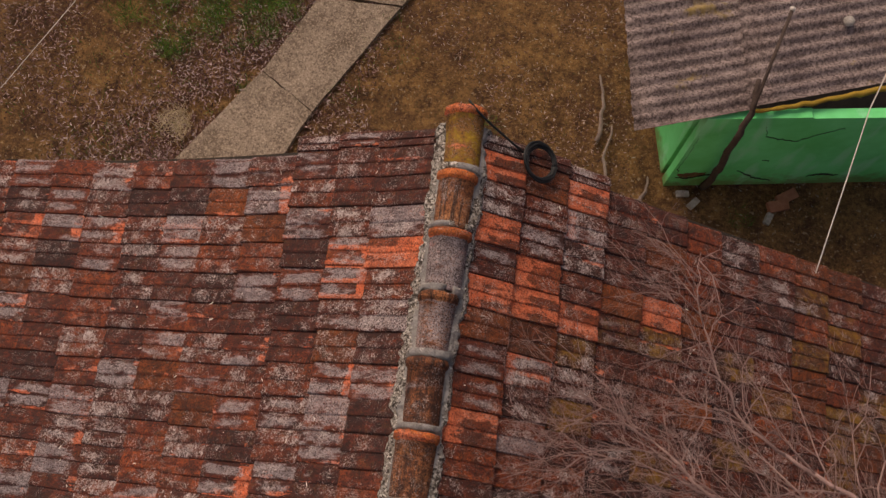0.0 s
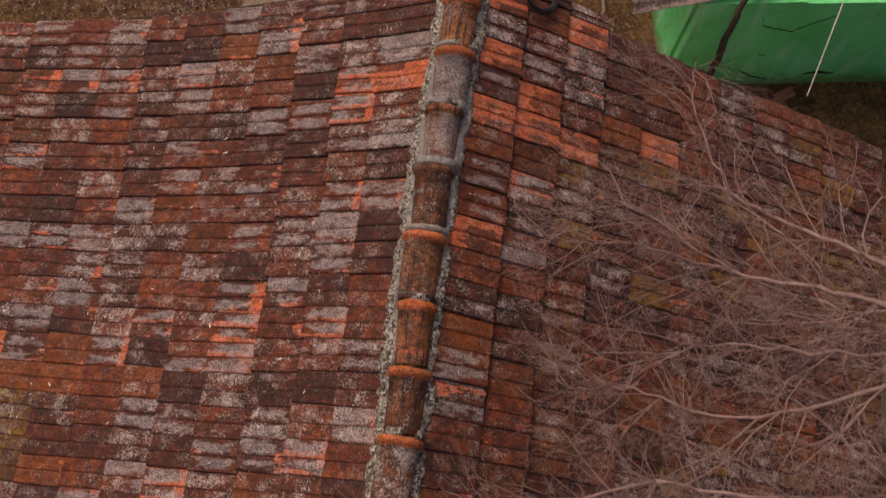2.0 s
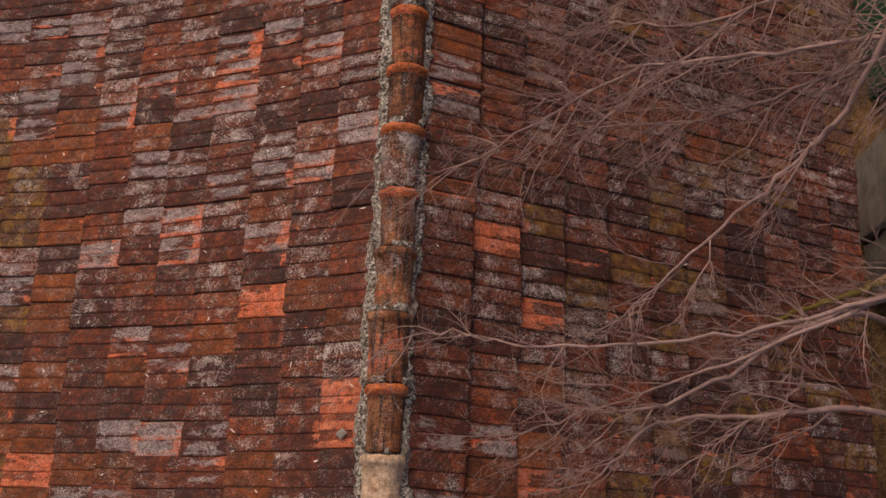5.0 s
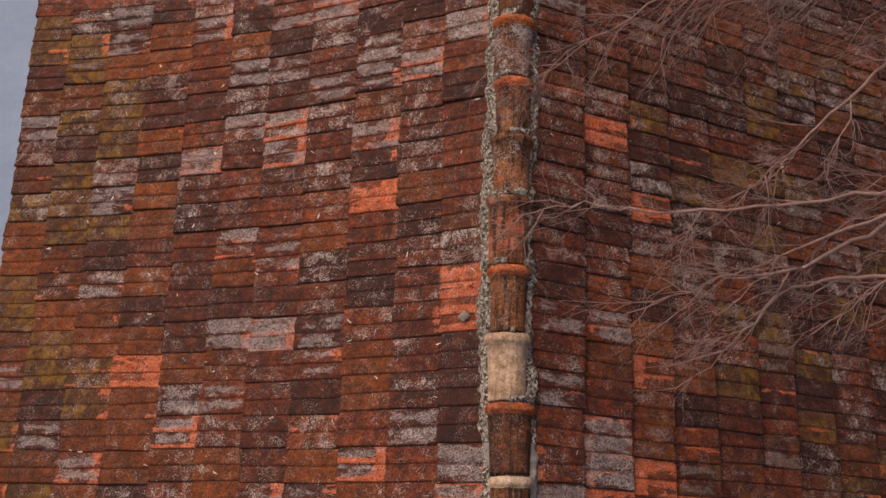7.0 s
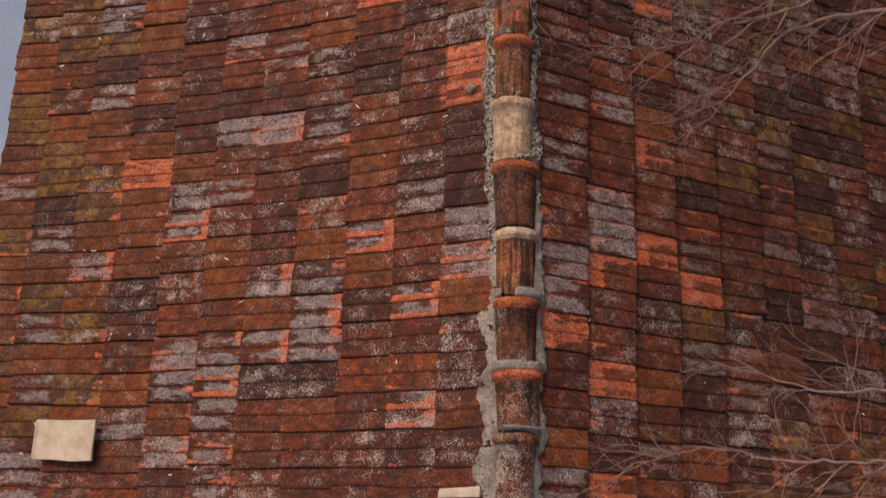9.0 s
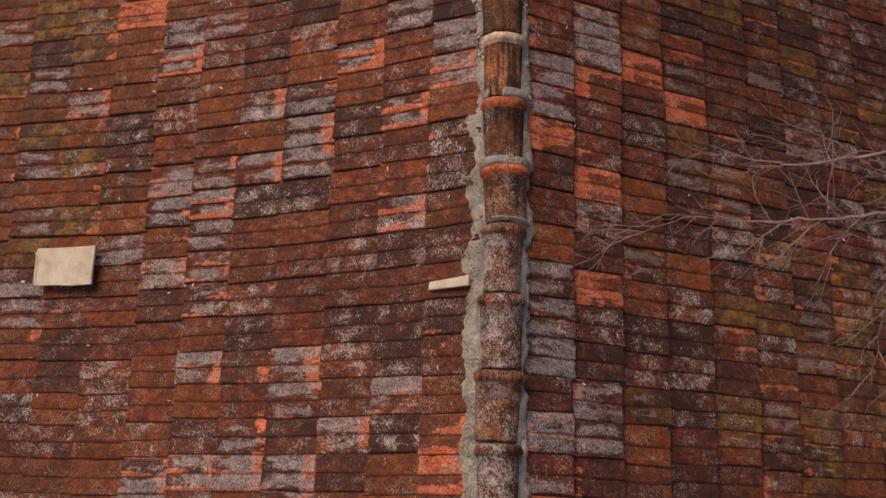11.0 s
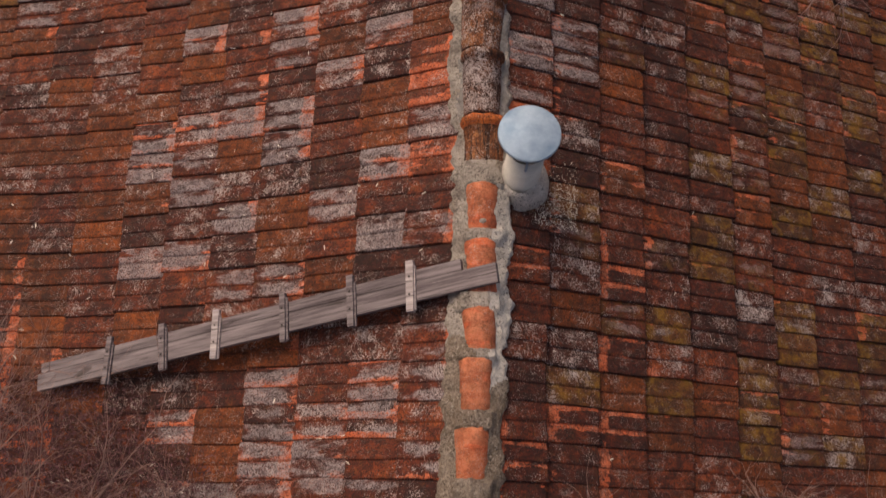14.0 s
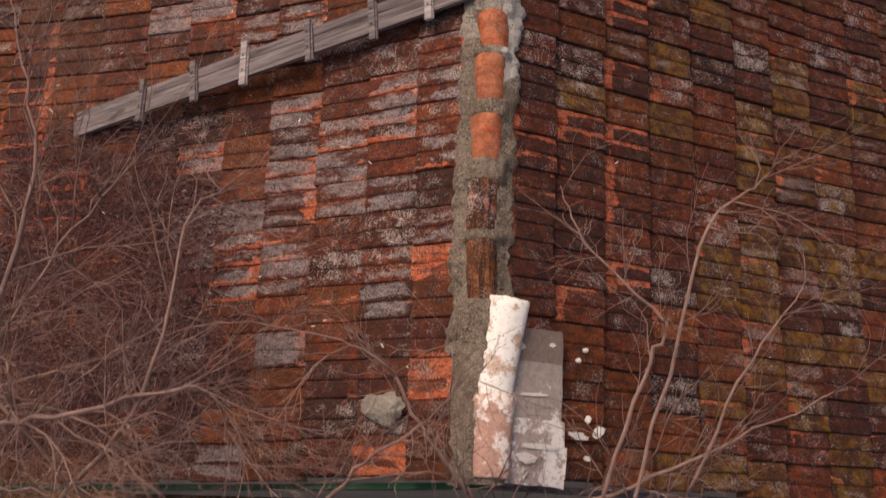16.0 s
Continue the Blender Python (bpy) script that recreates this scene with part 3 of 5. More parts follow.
# the look of single tiles, a line for each course from the ridge down, a sign for each row from the north:
# g grey crust, o bright orange, f grey flaked to orange, r rust, y yellow moss, d dark, a dot for any
LOOKS = {
    -1: (
        "...go.g.g....g.f.......oo....f.........oogodf..ffdf.go..o.r",
        "....ff.rfgg.fg..f..........g..f..f....g...f.g...ffdgdggg..o",
        ".g...g.........gf.f.o.......fr.........f...g.....ggg.......",
        "ogfr...f.g.gff..g....r..gg...gff.....fg.fg...g.r.gffgg.g...",
        ".g......g....g...ff..gg.f....f.f..r..ddff..f.g....rgff.....",
        "...fg..g....g..g.g...g..g.g..r.ffggg.fr.fgg.g....f..g..g...",
        "........g.g..f....f........f...gg.g...d.f.r.g..............",
        ".g.gg....ggg.....r.r.....or......g.........................",
        ".........g..gg....gg..g.....gr...................oo........",
        ".g.o.r........................g.g.gg.........ooooo.........",
        ".........................g.................................",
    ),
    1: (
        ".o.ogorggo...gg.........g.g..gfo...ggg.ggo..ooo..oooo......",
        "..ggoo.f.g......r.o.....f..ggo.gog.o..gg......r..o....o....",
        ".of..oy.y..gg.g..y..o....oggo....g....gr.....o.o.ooo.......",
        ".....g.............y..g.....goyg..r.........g.y.y..........",
        "..r.oy........g..........y..gg.gg.....yg...yy...r..........",
        "................y.......g..g.....y....gggg..g..yyy..y......",
        "r...............r.......y.y........gg.yyy......ggg.........",
        "....................................yg.r.......y.y.........",
        "..y.y..........................................g...........",
        ".................r.........................................",
        "...........................................................",
    ),
}
KINDS = "dogryf"


def tile_kind(side, course, row, rnd):
    sign = LOOKS[side][course][row]
    if sign != ".":
        if sign == "o" and (row > 43 if side > 0 else course > 7):
            return 7
        # right-slope grey takes the dimmed copy, darkening that side by colour
        return 6 if side > 0 and sign == "g" and course > 1 else KINDS.index(sign)
    y = ROW_TOP - TILE_W * row
    r = rnd.random()
    if side < 0:
        rusty = (0.10 if y < -3.0 else 0.03) + 0.30 * max(0.0, min(1.0, (course - 4) / 4)) * (1.0 if y < -1.5 else 0.2) + (0.1 if y < -5 else 0.0)
        grey = 0.10 if y > -2.5 else 0.03
        if y < -8.6 and 1 <= course <= 4:
            grey = 0.12
        mossy = 0.35 if course >= 8 and -6 < y < -1 else 0.0
    else:
        rusty, grey = 0.12, 0.07 if -6.5 < y < -3.0 and course > 1 else 0.03
        mossy = 0.03 + (0.36 if y < -6 else 0.2) * max(0.0, min(1.0, (course - (0 if y < -8 else 2)) / 4))
        rusty = rusty + 0.10 if y < -8 and course < 3 else rusty * 0.8
        if y < -7.8 and course < 3 and rnd.random() < 0.15:
            return 7
    if r < rusty:
        return 3
    if r < rusty + grey:
        return 2 if side < 0 else 6
    if r < rusty + grey + mossy:
        return 4
    return 0


def tiles(side):
    rnd = random.Random(7 + side)
    length = TILE_L
    shapes = [tile_shape(length, k, side > 0) for k in range(4)]
    datas = {}
    rest = {"v": [], "f": [], "m": [], "shape": []}
    for course in range(len(LOWS[side])):
        for row in range(1 if course > 2 else 0, ROW_COUNT):
            m, kind, var = tile_pose(side, course, row, rnd), tile_kind(side, course, row, rnd), rnd.randrange(4)
            if course < 5:
                if (kind, var) not in datas:
                    datas[kind, var] = mesh_of("tile", *shapes[var], M_TILE[kind])
                    name_piece(datas[kind, var], [shapes[var][0]], length)
                put("tile", datas[kind, var], slopes[side], m=m)
            else:
                n = len(rest["v"])
                rest["v"] += [m @ Vector(v) for v in shapes[var][0]]
                rest["f"] += [tuple(i + n for i in f) for f in shapes[var][1]]
                rest["m"] += [kind] * len(shapes[var][1])
                rest["shape"].append(shapes[var][0])
    me = mesh_of("lower_tiles", rest["v"], rest["f"], None, mats=M_TILE, slots=rest["m"])
    name_piece(me, rest["shape"], length)
    tagged(put("lower_tiles", me, slopes[side], "lower courses of weathered clay tiles"), kind="stuff")


# ---- the ridge: mortar bed and cap tiles ----
CAPS = (1.10, 0.664, 0.291, -0.105, -0.502, -0.928, -1.351, -1.742, -2.136, -2.538, -2.899, -3.276, -3.686, -4.072, -4.454, -4.841, -5.222, -5.612, -5.94, -6.317, -6.714, -7.082, -7.466)
BARE = ((-7.826, -8.085), (-8.135, -8.42), (-8.495, -8.718), (-8.754, -9.027), (-9.10, -9.355), (-9.464, -9.755), (-9.79, -10.11))
CAP_LOOK = {0: M_RIDGE_MOSS, 2: M_RIDGE_ASH, 3: M_RIDGE_ASH, 4: M_RIDGE_GREY, 5: M_RIDGE_GREY, 8: M_RIDGE_GREY, 13: M_RIDGE_CREAM, 18: M_RIDGE_GREY, 19: M_RIDGE_GREY, 20: M_RIDGE_GREY, 21: M_RIDGE_GREY}
def ridge_bed():
    verts, faces = [], []
    ys = np.arange(SOUTH - 0.02, NORTH + 0.06, 0.014)
    cross = np.linspace(-1, 1, 25)
    for y in ys:
        bare = 1.0 if y < -7.55 else 0.0
        for c in cross:
            side = -1 if c < 0 else 1
            ragged = (0.164 if side < 0 else 0.152) + 0.012 * max(0.0, min(1.0, (y + 2.5) / 1.5)) + 0.006 * bare + (0.028 if side < 0 and -7.5 < y < -5.2 else 0.0)
            ragged += 0.045 * noise.noise((side * 3.0, y * 5.0, 0.0)) + 0.026 * noise.noise((side * 9.0, y * 19.0, 1.0)) + 0.012 * noise.noise((side * 5.0, y * 41.0, 3.0))
            x = c * ragged
            lump = 0.018 * noise.noise((x * 14, y * 14, 2.0)) + 0.014 * noise.noise((x * 40, y * 40, 5.0))
            edge = abs(c)
            thick = -0.012 if edge > 0.97 else 0.03 + 0.012 * bare
            z = TOP - 0.068 - fall(side, x) * 0.9 + thick + lump
            if abs(c) < 0.5:
                z = min(z, TOP - 0.05 + 0.012 * bare + lump)
            joint = min(abs(y - (cap + 0.042)) for cap in CAPS)
            arch = 1 - (x / 0.134) ** 2
            if joint < 0.026 and arch > 0 and (y < -7.6 or -5.95 < y < 1.0) and noise.noise((x * 9, y * 3.1, 7.0)) > (0.05 if -5.1 < y < -1.3 else 0.12 if y < -5.9 else -0.35):
                z = max(z, TOP - 0.098 + 0.104 * math.sqrt(arch) + 0.6 * lump)
            if bare and abs(c) < 0.6 and y < -7.7 and all(not b + 0.012 < y < a - 0.012 for a, b in BARE):
                z = max(z, TOP - 0.022 - 0.25 * x * x / 0.01 * 0.1 + 0.7 * lump)
            verts.append((x + ridge_x(y), y, z))
    n = len(cross)
    for j in range(len(ys) - 1):
        for i in range(n - 1):
            a = j * n + i
            faces.append((a, a + 1, a + n + 1, a + n))
    def kind(v):
        y = v[1] + 0.35 * noise.noise((v[0] * 4, v[1] * 3, 8.0))
        off = abs(v[0] - ridge_x(v[1])) + 0.03 * noise.noise((v[0] * 6, v[1] * 7, 4.0))
        if off < 0.135 and (y > -1.3 or -7.5 < y < -4.6) and noise.noise((0.0 if v[0] > 0 else 5.0, v[1] * 1.7, 2.0)) > -0.12:
            return 3
        if v[0] > 0.05 and -9.0 < y < -7.8:
            return 4
        return 1 if y < -8.8 else 2 if y > -5.1 else 0
    slots = [kind(verts[f[0]]) for f in faces]
    return put("ridge_mortar", mesh_of("ridge_mortar", verts, faces, None, True, (M_MORTAR, M_MORTAR_BROWN, M_MORTAR_FLECKED, M_FILLET, M_MORTAR_PALE), slots), house, "rough grey cement bedding along the ridge")


ridge = ridge_bed()


def cap_shape(length, width, height, collar, variant, angular=True):
    """A ridge cap: a tapered barrel with a collar at its upper end."""
    rnd = random.Random(40 + variant)
    verts, faces, slots = [], [], []
    rings = []
    k = 13
    wide = 1.0
    stations = [(0.0, 1.0), (-0.05, 0.985), (-length * 0.5, 0.95), (-length + 0.012, 0.92), (-length, 0.905)]
    if collar:
        stations = [(0.02, 1.0), (0.012, 1.10), (-0.010, 1.14), (-0.030, 1.10), (-0.040, 1.0)] + stations[2:]
    for y, s in stations:
        rings.append(len(verts))
        for i in range(k):
            w = math.pi * i / (k - 1)
            cx, cz = math.cos(w), math.sin(w)
            if angular:
                cz = min(cz * 1.12, 1.0) if abs(cx) < 0.5 else cz
            chip = rnd.uniform(-0.004, 0.004)
            verts.append((width * s * cx + chip, y + chip, height * (cz * s + (s - 1)) - 0.0 + rnd.uniform(-0.002, 0.002)))
    for a, b in zip(rings, rings[1:]):
        for i in range(k - 1):
            faces.append((a + i, a + i + 1, b + i + 1, b + i))
            slots.append(1 if collar and b <= rings[4] else 0)
    # the far and near thickness
    for a, sgn in ((rings[0], 1), (rings[-1], -1)):
        base = len(verts)
        for i in range(k):
            x, y, z = verts[a + i]
            verts.append((x * 0.86, y, z * 0.86 - 0.004))
        for i in range(k - 1):
            q = (a + i, base + i, base + i + 1, a + i + 1)
            faces.append(q if sgn > 0 else q[::-1])
            slots.append(1 if sgn > 0 and collar else 0)
    return verts, faces, slots


for i, y in enumerate(CAPS):
    length = y - (CAPS[i + 1] if i + 1 < len(CAPS) else -7.74) - 0.035
    body = CAP_LOOK.get(i, M_RIDGE)
    rim = M_RIDGE_CREAM if i in (13, 15) else (M_RIDGE if i in (3, 4, 10, 11, 18, 19, 20, 21) else M_RIM)
    v, f, s = cap_shape(length, (0.126 if i == 0 else 0.113) + 0.006 * ((i * 7) % 3 - 1), 0.095, True, i)
    rnd = random.Random(60 + i)
    me = mesh_of("ridge_tile", v, f, None, True, (body, rim), s)
    put("ridge_tile", me, ridge, m=pose(ridge_x(y) + rnd.gauss(0, 0.004), y, TOP - 0.098, rnd.gauss(0, 0.8), rnd.gauss(0, 1.5), rnd.gauss(0, 1.0)))
for i, (a, b) in enumerate(BARE):
    v, f, s = cap_shape(a - b, 0.088, 0.085, False, 80 + i, False)
    me = mesh_of("ridge_tile", v, f, M_RIDGE_BARE if i not in (5, 6) else M_RIDGE, True)
    put("ridge_tile", me, ridge, m=pose(ridge_x(a) - 0.01, a, TOP - 0.100, 0, 0, random.Random(i).gauss(0, 1.5)))
# a coated cap and a pink one with painted sheen at the south end
for i, (a, b, mat, name) in enumerate(((-10.10, -10.60, M_COATED, "ridge tile daubed with glossy white"), (-10.59, -10.99, M_RIDGE_PINK, "pink ridge tile smeared with white"))):
    v, f, s = cap_shape(a - b, 0.105, 0.065, False, 95 + i, False)
    put("coated_ridge_tile", mesh_of("coated_ridge_tile", v, f, mat, True), ridge, name, m=pose(0.105 - 0.075 * i, a, TOP - 0.055, 0, 0, -9 + 7 * i))

for side in (-1, 1):
    tiles(side)

# ---- the flue ----
flue = tagged(new("flue"), "round metal flue pipe with conical rain cap beside the ridge", "flue")
FX, FY = 0.218, -7.765
v, f = lathe(((0.175, -0.14), (0.165, -0.06), (0.135, 0.0), (0.118, 0.05), (0.10, 0.065)), 28)
v = [(x + 0.02 * noise.noise((x * 9, y * 9, z * 9)), y + 0.02 * noise.noise((x * 9, y * 9, z * 9 + 4)), z + 0.02 * noise.noise((x * 11, y * 11, 7))) for x, y, z in v]
put("mortar_collar", mesh_of("mortar_collar", v, f, M_MORTAR_PALE, True), flue, "cracked pale mortar collar", pose(FX, FY, 4.79))
v, f = lathe(((0.098, -0.15), (0.098, 0.31), (0.094, 0.31), (0.094, -0.1)), 32)
put("pipe", mesh_of("pipe", v, f, M_PIPE, True), flue, "pale sooty pipe", pose(FX, FY, 4.80, -8, 0, 0))
v, f = lathe(((0.001, 0.040), (0.012, 0.038), (0.08, 0.026), (0.150, 0.004), (0.157, 0.001), (0.158, -0.012), (0.154, -0.012), (0.153, -0.003), (0.08, 0.018), (0.001, 0.032)), 44)
v = [(x, y, z + 0.003 * noise.noise((x * 14, y * 14, 1.0))) for x, y, z in v]
put("cap", mesh_of("cap", v, f, M_ZINC, True), flue, "dull galvanised rain cap with a turned-down rim", pose(0.217, -7.694, 5.245, -6, 0, 0))
for k in range(3):
    w = 2 * math.pi * k / 3 + 0.5
    v, f = tube([(FX + 0.096 * math.cos(w), FY + 0.036 + 0.096 * math.sin(w), 5.06), (0.217 + 0.11 * math.cos(w), -7.694 + 0.11 * math.sin(w) - 0.01, 5.252)], [0.008, 0.008], 4)
    put("stay", mesh_of("stay", v, f, M_ZINC), flue)

# ---- the roof ladder ----
ladder = tagged(new("roof_ladder"), "weathered grey timber roof ladder with six nailed cleats on tiles", "roof ladder")
A, B = Vector((-2.62, -8.735, 0)), Vector((0.085, -8.30, 0))
A.z, B.z = slope_at(-1, A.x).z + 0.06, TOP + 0.035
AX = (B - A).normalized()
SIDE = Vector((0, 1, 0)) - AX * AX.y
SIDE.normalize()
NORMAL = AX.cross(SIDE)
LM = Matrix((AX, SIDE, NORMAL)).transposed().to_4x4()
LM.translation = A
span_len = (B - A).length
for k, (off, wide, a, b) in enumerate(((-0.028, 0.104, 0.0, span_len), (0.056, 0.060, 0.03, span_len - 0.19))):
    bm = bmesh.new()
    box(bm, ((a + b) / 2, off, 0), (b - a, wide, 0.03), bevel=0.003)
    ob = part("plank", bm, M_WOOD, ladder)
    ob.matrix_world = LM
for k, (x, y) in enumerate(((-2.13, -8.62), (-1.77, -8.57), (-1.44, -8.51), (-1.04, -8.44), (-0.66, -8.39), (-0.34, -8.36))):
    along = (Vector((x, y, 0)) - Vector((A.x, A.y, 0))).length / Vector((AX.x, AX.y)).length
    bm = bmesh.new()
    box(bm, (0, 0, 0), (0.036 + 0.004 * (k % 3), 0.285 - 0.01 * (k % 2), 0.026), bevel=0.003)
    box(bm, (0.022, -0.02 + 0.01 * (k % 2), -0.006), (0.014, 0.24, 0.012), bevel=0.002)
    ob = part("cleat", bm, M_WOOD_PALE if k in (2, 5) else M_WOOD, ladder)
    ob.matrix_world = LM @ pose(along, 0, 0.028, 0, 0, (-10, -2, -7, -3, -3, -5)[k])
    for across in (-0.045, 0.05):
        v, f = lathe(((0.0005, 0.0175), (0.005, 0.0165), (0.0065, 0.011)), 8)
        put("nail", mesh_of("nail", [(x, y + across, z) for x, y, z in v], f, M_CRACK), ob, "rusty nail head")

# ---- loose things on the roof ----
me_bm = bmesh.new()
box(me_bm, (0.02, 0, 0), (0.44, 0.25, 0.02), bevel=0.004)
box(me_bm, (-0.196, 0.0, 0.006), (0.014, 0.23, 0.02), bevel=0.003)
bmesh.ops.subdivide_edges(me_bm, edges=me_bm.edges[:], cuts=2, use_grid_fill=True)
for vert in me_bm.verts:
    vert.co += Vector((0.006 * noise.noise(vert.co * 9), 0.012 * noise.noise(vert.co * 7 + Vector((4, 0, 0))), 0.004 * noise.noise(vert.co * 14)))
loose = part("loose_tile", me_bm, M_PALE_TILE, None)
loose.matrix_world = Matrix.Translation(slope_at(-1, 2.72, -5.89, 0.075)) @ Euler((radians(2), radians(-20), radians(-1))).to_matrix().to_4x4()
tagged(loose, "pale buff replacement tile lying loose on the slope", "tile")

bm = bmesh.new()
bmesh.ops.create_icosphere(bm, subdivisions=4, radius=1.0)
for vert in bm.verts:
    vert.co *= 1 + 0.5 * noise.noise(vert.co * 1.3 + Vector((3, 1, 0))) + 0.22 * noise.noise(vert.co * 4) + 0.1 * noise.noise(vert.co * 11)
    vert.co = Vector((vert.co.x * 0.115, vert.co.y * 0.075, vert.co.z * 0.035))
stone = part("stone", bm, M_STONE, None)
stone.matrix_world = Matrix.Translation(slope_at(-1, 0.51, -10.63, 0.05)) @ Euler((0, radians(-30), radians(-15))).to_matrix().to_4x4()
tagged(stone, "rough pale lump of mortar lying on the tiles", "stone")

coil = tagged(new("cable_coil"), "coil of black cable lying on the roof verge", "cable coil")
rnd = random.Random(5)
for k in range(6):
    pts = []
    for i in range(37):
        w = 2 * math.pi * i / 36
        r = 0.092 + 0.007 * (k % 3) + 0.005 * math.sin(2 * w + 1.7 * k)
        x, y = 0.535 + r * math.cos(w) + rnd.gauss(0, 0.0015), 0.912 + r * 1.2 * math.sin(w) + 0.002 * k
        pts.append((x, y, slope_at(1, x).z + 0.045 + 0.011 * (k // 2)))
    v, f = tube(pts, [0.0095] * 37, 6)
    put("loop", mesh_of("loop", v, f, M_RUBBER, True), coil)
pts = [(0.03, 1.13, TOP + 0.03), (0.10, 1.07, TOP + 0.0), (0.2, 1.03, slope_at(1, 0.2).z + 0.07), (0.33, 0.98, slope_at(1, 0.33).z + 0.05), (0.45, 0.93, slope_at(1, 0.45).z + 0.05)]
v, f = tube(pts, [0.008] * 5, 6)
put("tail", mesh_of("tail", v, f, M_RUBBER, True), coil)

# ---- ground ----
xs = np.concatenate([[-400, -120, -40, -18], np.linspace(-9, 9, 73), [18, 40, 120, 400]])
ys = np.concatenate([[-400, -120, -40, -22], np.linspace(-16, 9, 101), [18, 40, 120, 400]])
gv, gf = [], []
for y in ys:
    for x in xs:
        near = 1.0 if abs(x) < 10 and abs(y + 4) < 14 else 0.0
        gv.append((x, y, near * (0.035 * noise.noise((x * 1.3, y * 1.3, 0)) + 0.02 * noise.noise((x * 4, y * 4, 3))) - 0.03))
for j in range(len(ys) - 1):
    for i in range(len(xs) - 1):
        a = j * len(xs) + i
        gf.append((a, a + 1, a + len(xs) + 1, a + len(xs)))
ground = put("ground", mesh_of("ground", gv, gf, M_SOIL, True))
tagged(ground, "bare brown garden soil with leaf litter", "ground", kind="structure")

path = tagged(new("path"), "cracked concrete garden path", "path", kind="structure")


def slab(corners):
    bm = bmesh.new()
    rnd = random.Random(len(corners) + int(corners[0][0] * 100))
    ring = []
    for (ax, ay), (bx, by) in zip(corners, corners[1:] + corners[:1]):
        for k in range(8):
            w = k / 8
            x, y = ax + (bx - ax) * w, ay + (by - ay) * w
            d = 0.008 if 0 < k else 0.0
            ring.append(bm.verts.new((x + rnd.uniform(-d, d), y + rnd.uniform(-d, d), 0.045)))
    f = bm.faces.new(ring)
    got = bmesh.ops.extrude_face_region(bm, geom=[f])
    bmesh.ops.translate(bm, verts=[e for e in got["geom"] if isinstance(e, bmesh.types.BMVert)], vec=(0, 0, -0.12))
    bmesh.ops.recalc_face_normals(bm, faces=bm.faces)
    return part("slab", bm, M_CONCRETE, path)


slab([(-3.9, 0.9), (-2.55, 0.9), (-1.65, 3.0), (-2.275, 3.415)])
slab([(-1.645, 3.012), (-0.86, 4.42), (-1.80, 4.42), (-2.268, 3.427)])
slab([(-0.84, 4.45), (-0.1, 5.7), (-1.1, 5.9), (-1.78, 4.45)])

# ---- the shed ----
shed = tagged(new("shed"), "run-down shed with cracked green walls under corrugated fibre-cement sheets", "shed")
W0, W1 = Vector((2.29, 2.70, 0)), Vector((4.9, 3.12, 0))
along = (W1 - W0).normalized()
ang = math.degrees(math.atan2(along.y, along.x))
bm = bmesh.new()
outline = [bm.verts.new((x, 0.0, z)) for x, z in ((0, -0.02), (2.85, -0.02), (2.85, 1.74), (1.9, 1.765), (1.02, 1.775), (1.0, 1.80), (0, 1.80))]
got = bmesh.ops.extrude_face_region(bm, geom=[bm.faces.new(outline)])
bmesh.ops.translate(bm, verts=[e for e in got["geom"] if isinstance(e, bmesh.types.BMVert)], vec=(0, 0.10, 0))
bmesh.ops.recalc_face_normals(bm, faces=bm.faces)
ob = part("wall", bm, M_GREEN, shed, "green painted front wall, cracked and flaking")
ob.matrix_world = pose(*W0, 0, 0, ang)
ob = part("wall", block((0.07, 0.9, 0.86), (0.16, 1.5, 1.74), bevel=0.01), M_GREEN, shed)
ob.matrix_world = pose(*W0, 0, 0, ang + 2)
# floor added to darken the opening, its shade painted on
ob = part("inner_floor", block((1.5, 0.9, 0.05), (2.6, 1.4, 0.06)), M_INNER_SHADE, shed)
ob.matrix_world = pose(*W0, 0, 0, ang)
# corrugated sheets, ridged along the front; each laps over the one below
def sheet(ox, oy, length, width, z0, tilt_x, tilt_y):
    waves, n = int(width / 0.12), 6
    verts, faces = [], []
    cols = [length * i / 6 for i in range(7)]
    ws = [width * j / (waves * n) for j in range(waves * n + 1)]
    for thick in (0.0, -0.008):
        for w in ws:
            for c in cols:
                h = 0.02 * math.cos(2 * math.pi * w / 0.12)
                ragged = 0.012 * noise.noise((w * 6, c, ox)) if c in (cols[0], cols[-1]) else 0.0
                verts.append((ox + c + ragged + 0.17 * (oy + w), oy + w, z0 + h + thick + 0.006 * noise.noise((c * 2, w * 2, 0))))
    m, k = len(cols), len(cols) * len(ws)
    for t in (0, 1):
        for j in range(len(ws) - 1):
            for i in range(m - 1):
                a = t * k + j * m + i
                q = (a, a + 1, a + m + 1, a + m)
                faces.append(q if t == 0 else q[::-1])
    for j in range(len(ws) - 1):
        for e in (0, m - 1):
            a = j * m + e
            faces.append((a, a + m, a + m + k, a + k))
    for i in range(m - 1):
        for e in (0, len(ws) - 1):
            a = e * m + i
            faces.append((a, a + 1, a + 1 + k, a + k))
    ob = put("roof_sheet", mesh_of("roof_sheet", verts, faces, M_SHEET, True), shed, "grey corrugated fibre-cement sheet")
    ob.matrix_world = pose(1.60, 2.46, 1.84, tilt_x, tilt_y, 19)
    return ob


sheet(0.0, 0.0, 1.22, 2.4, 0.0, 4, 0)
sheet(1.12, 0.02, 2.0, 2.4, 0.02, 4, 0)


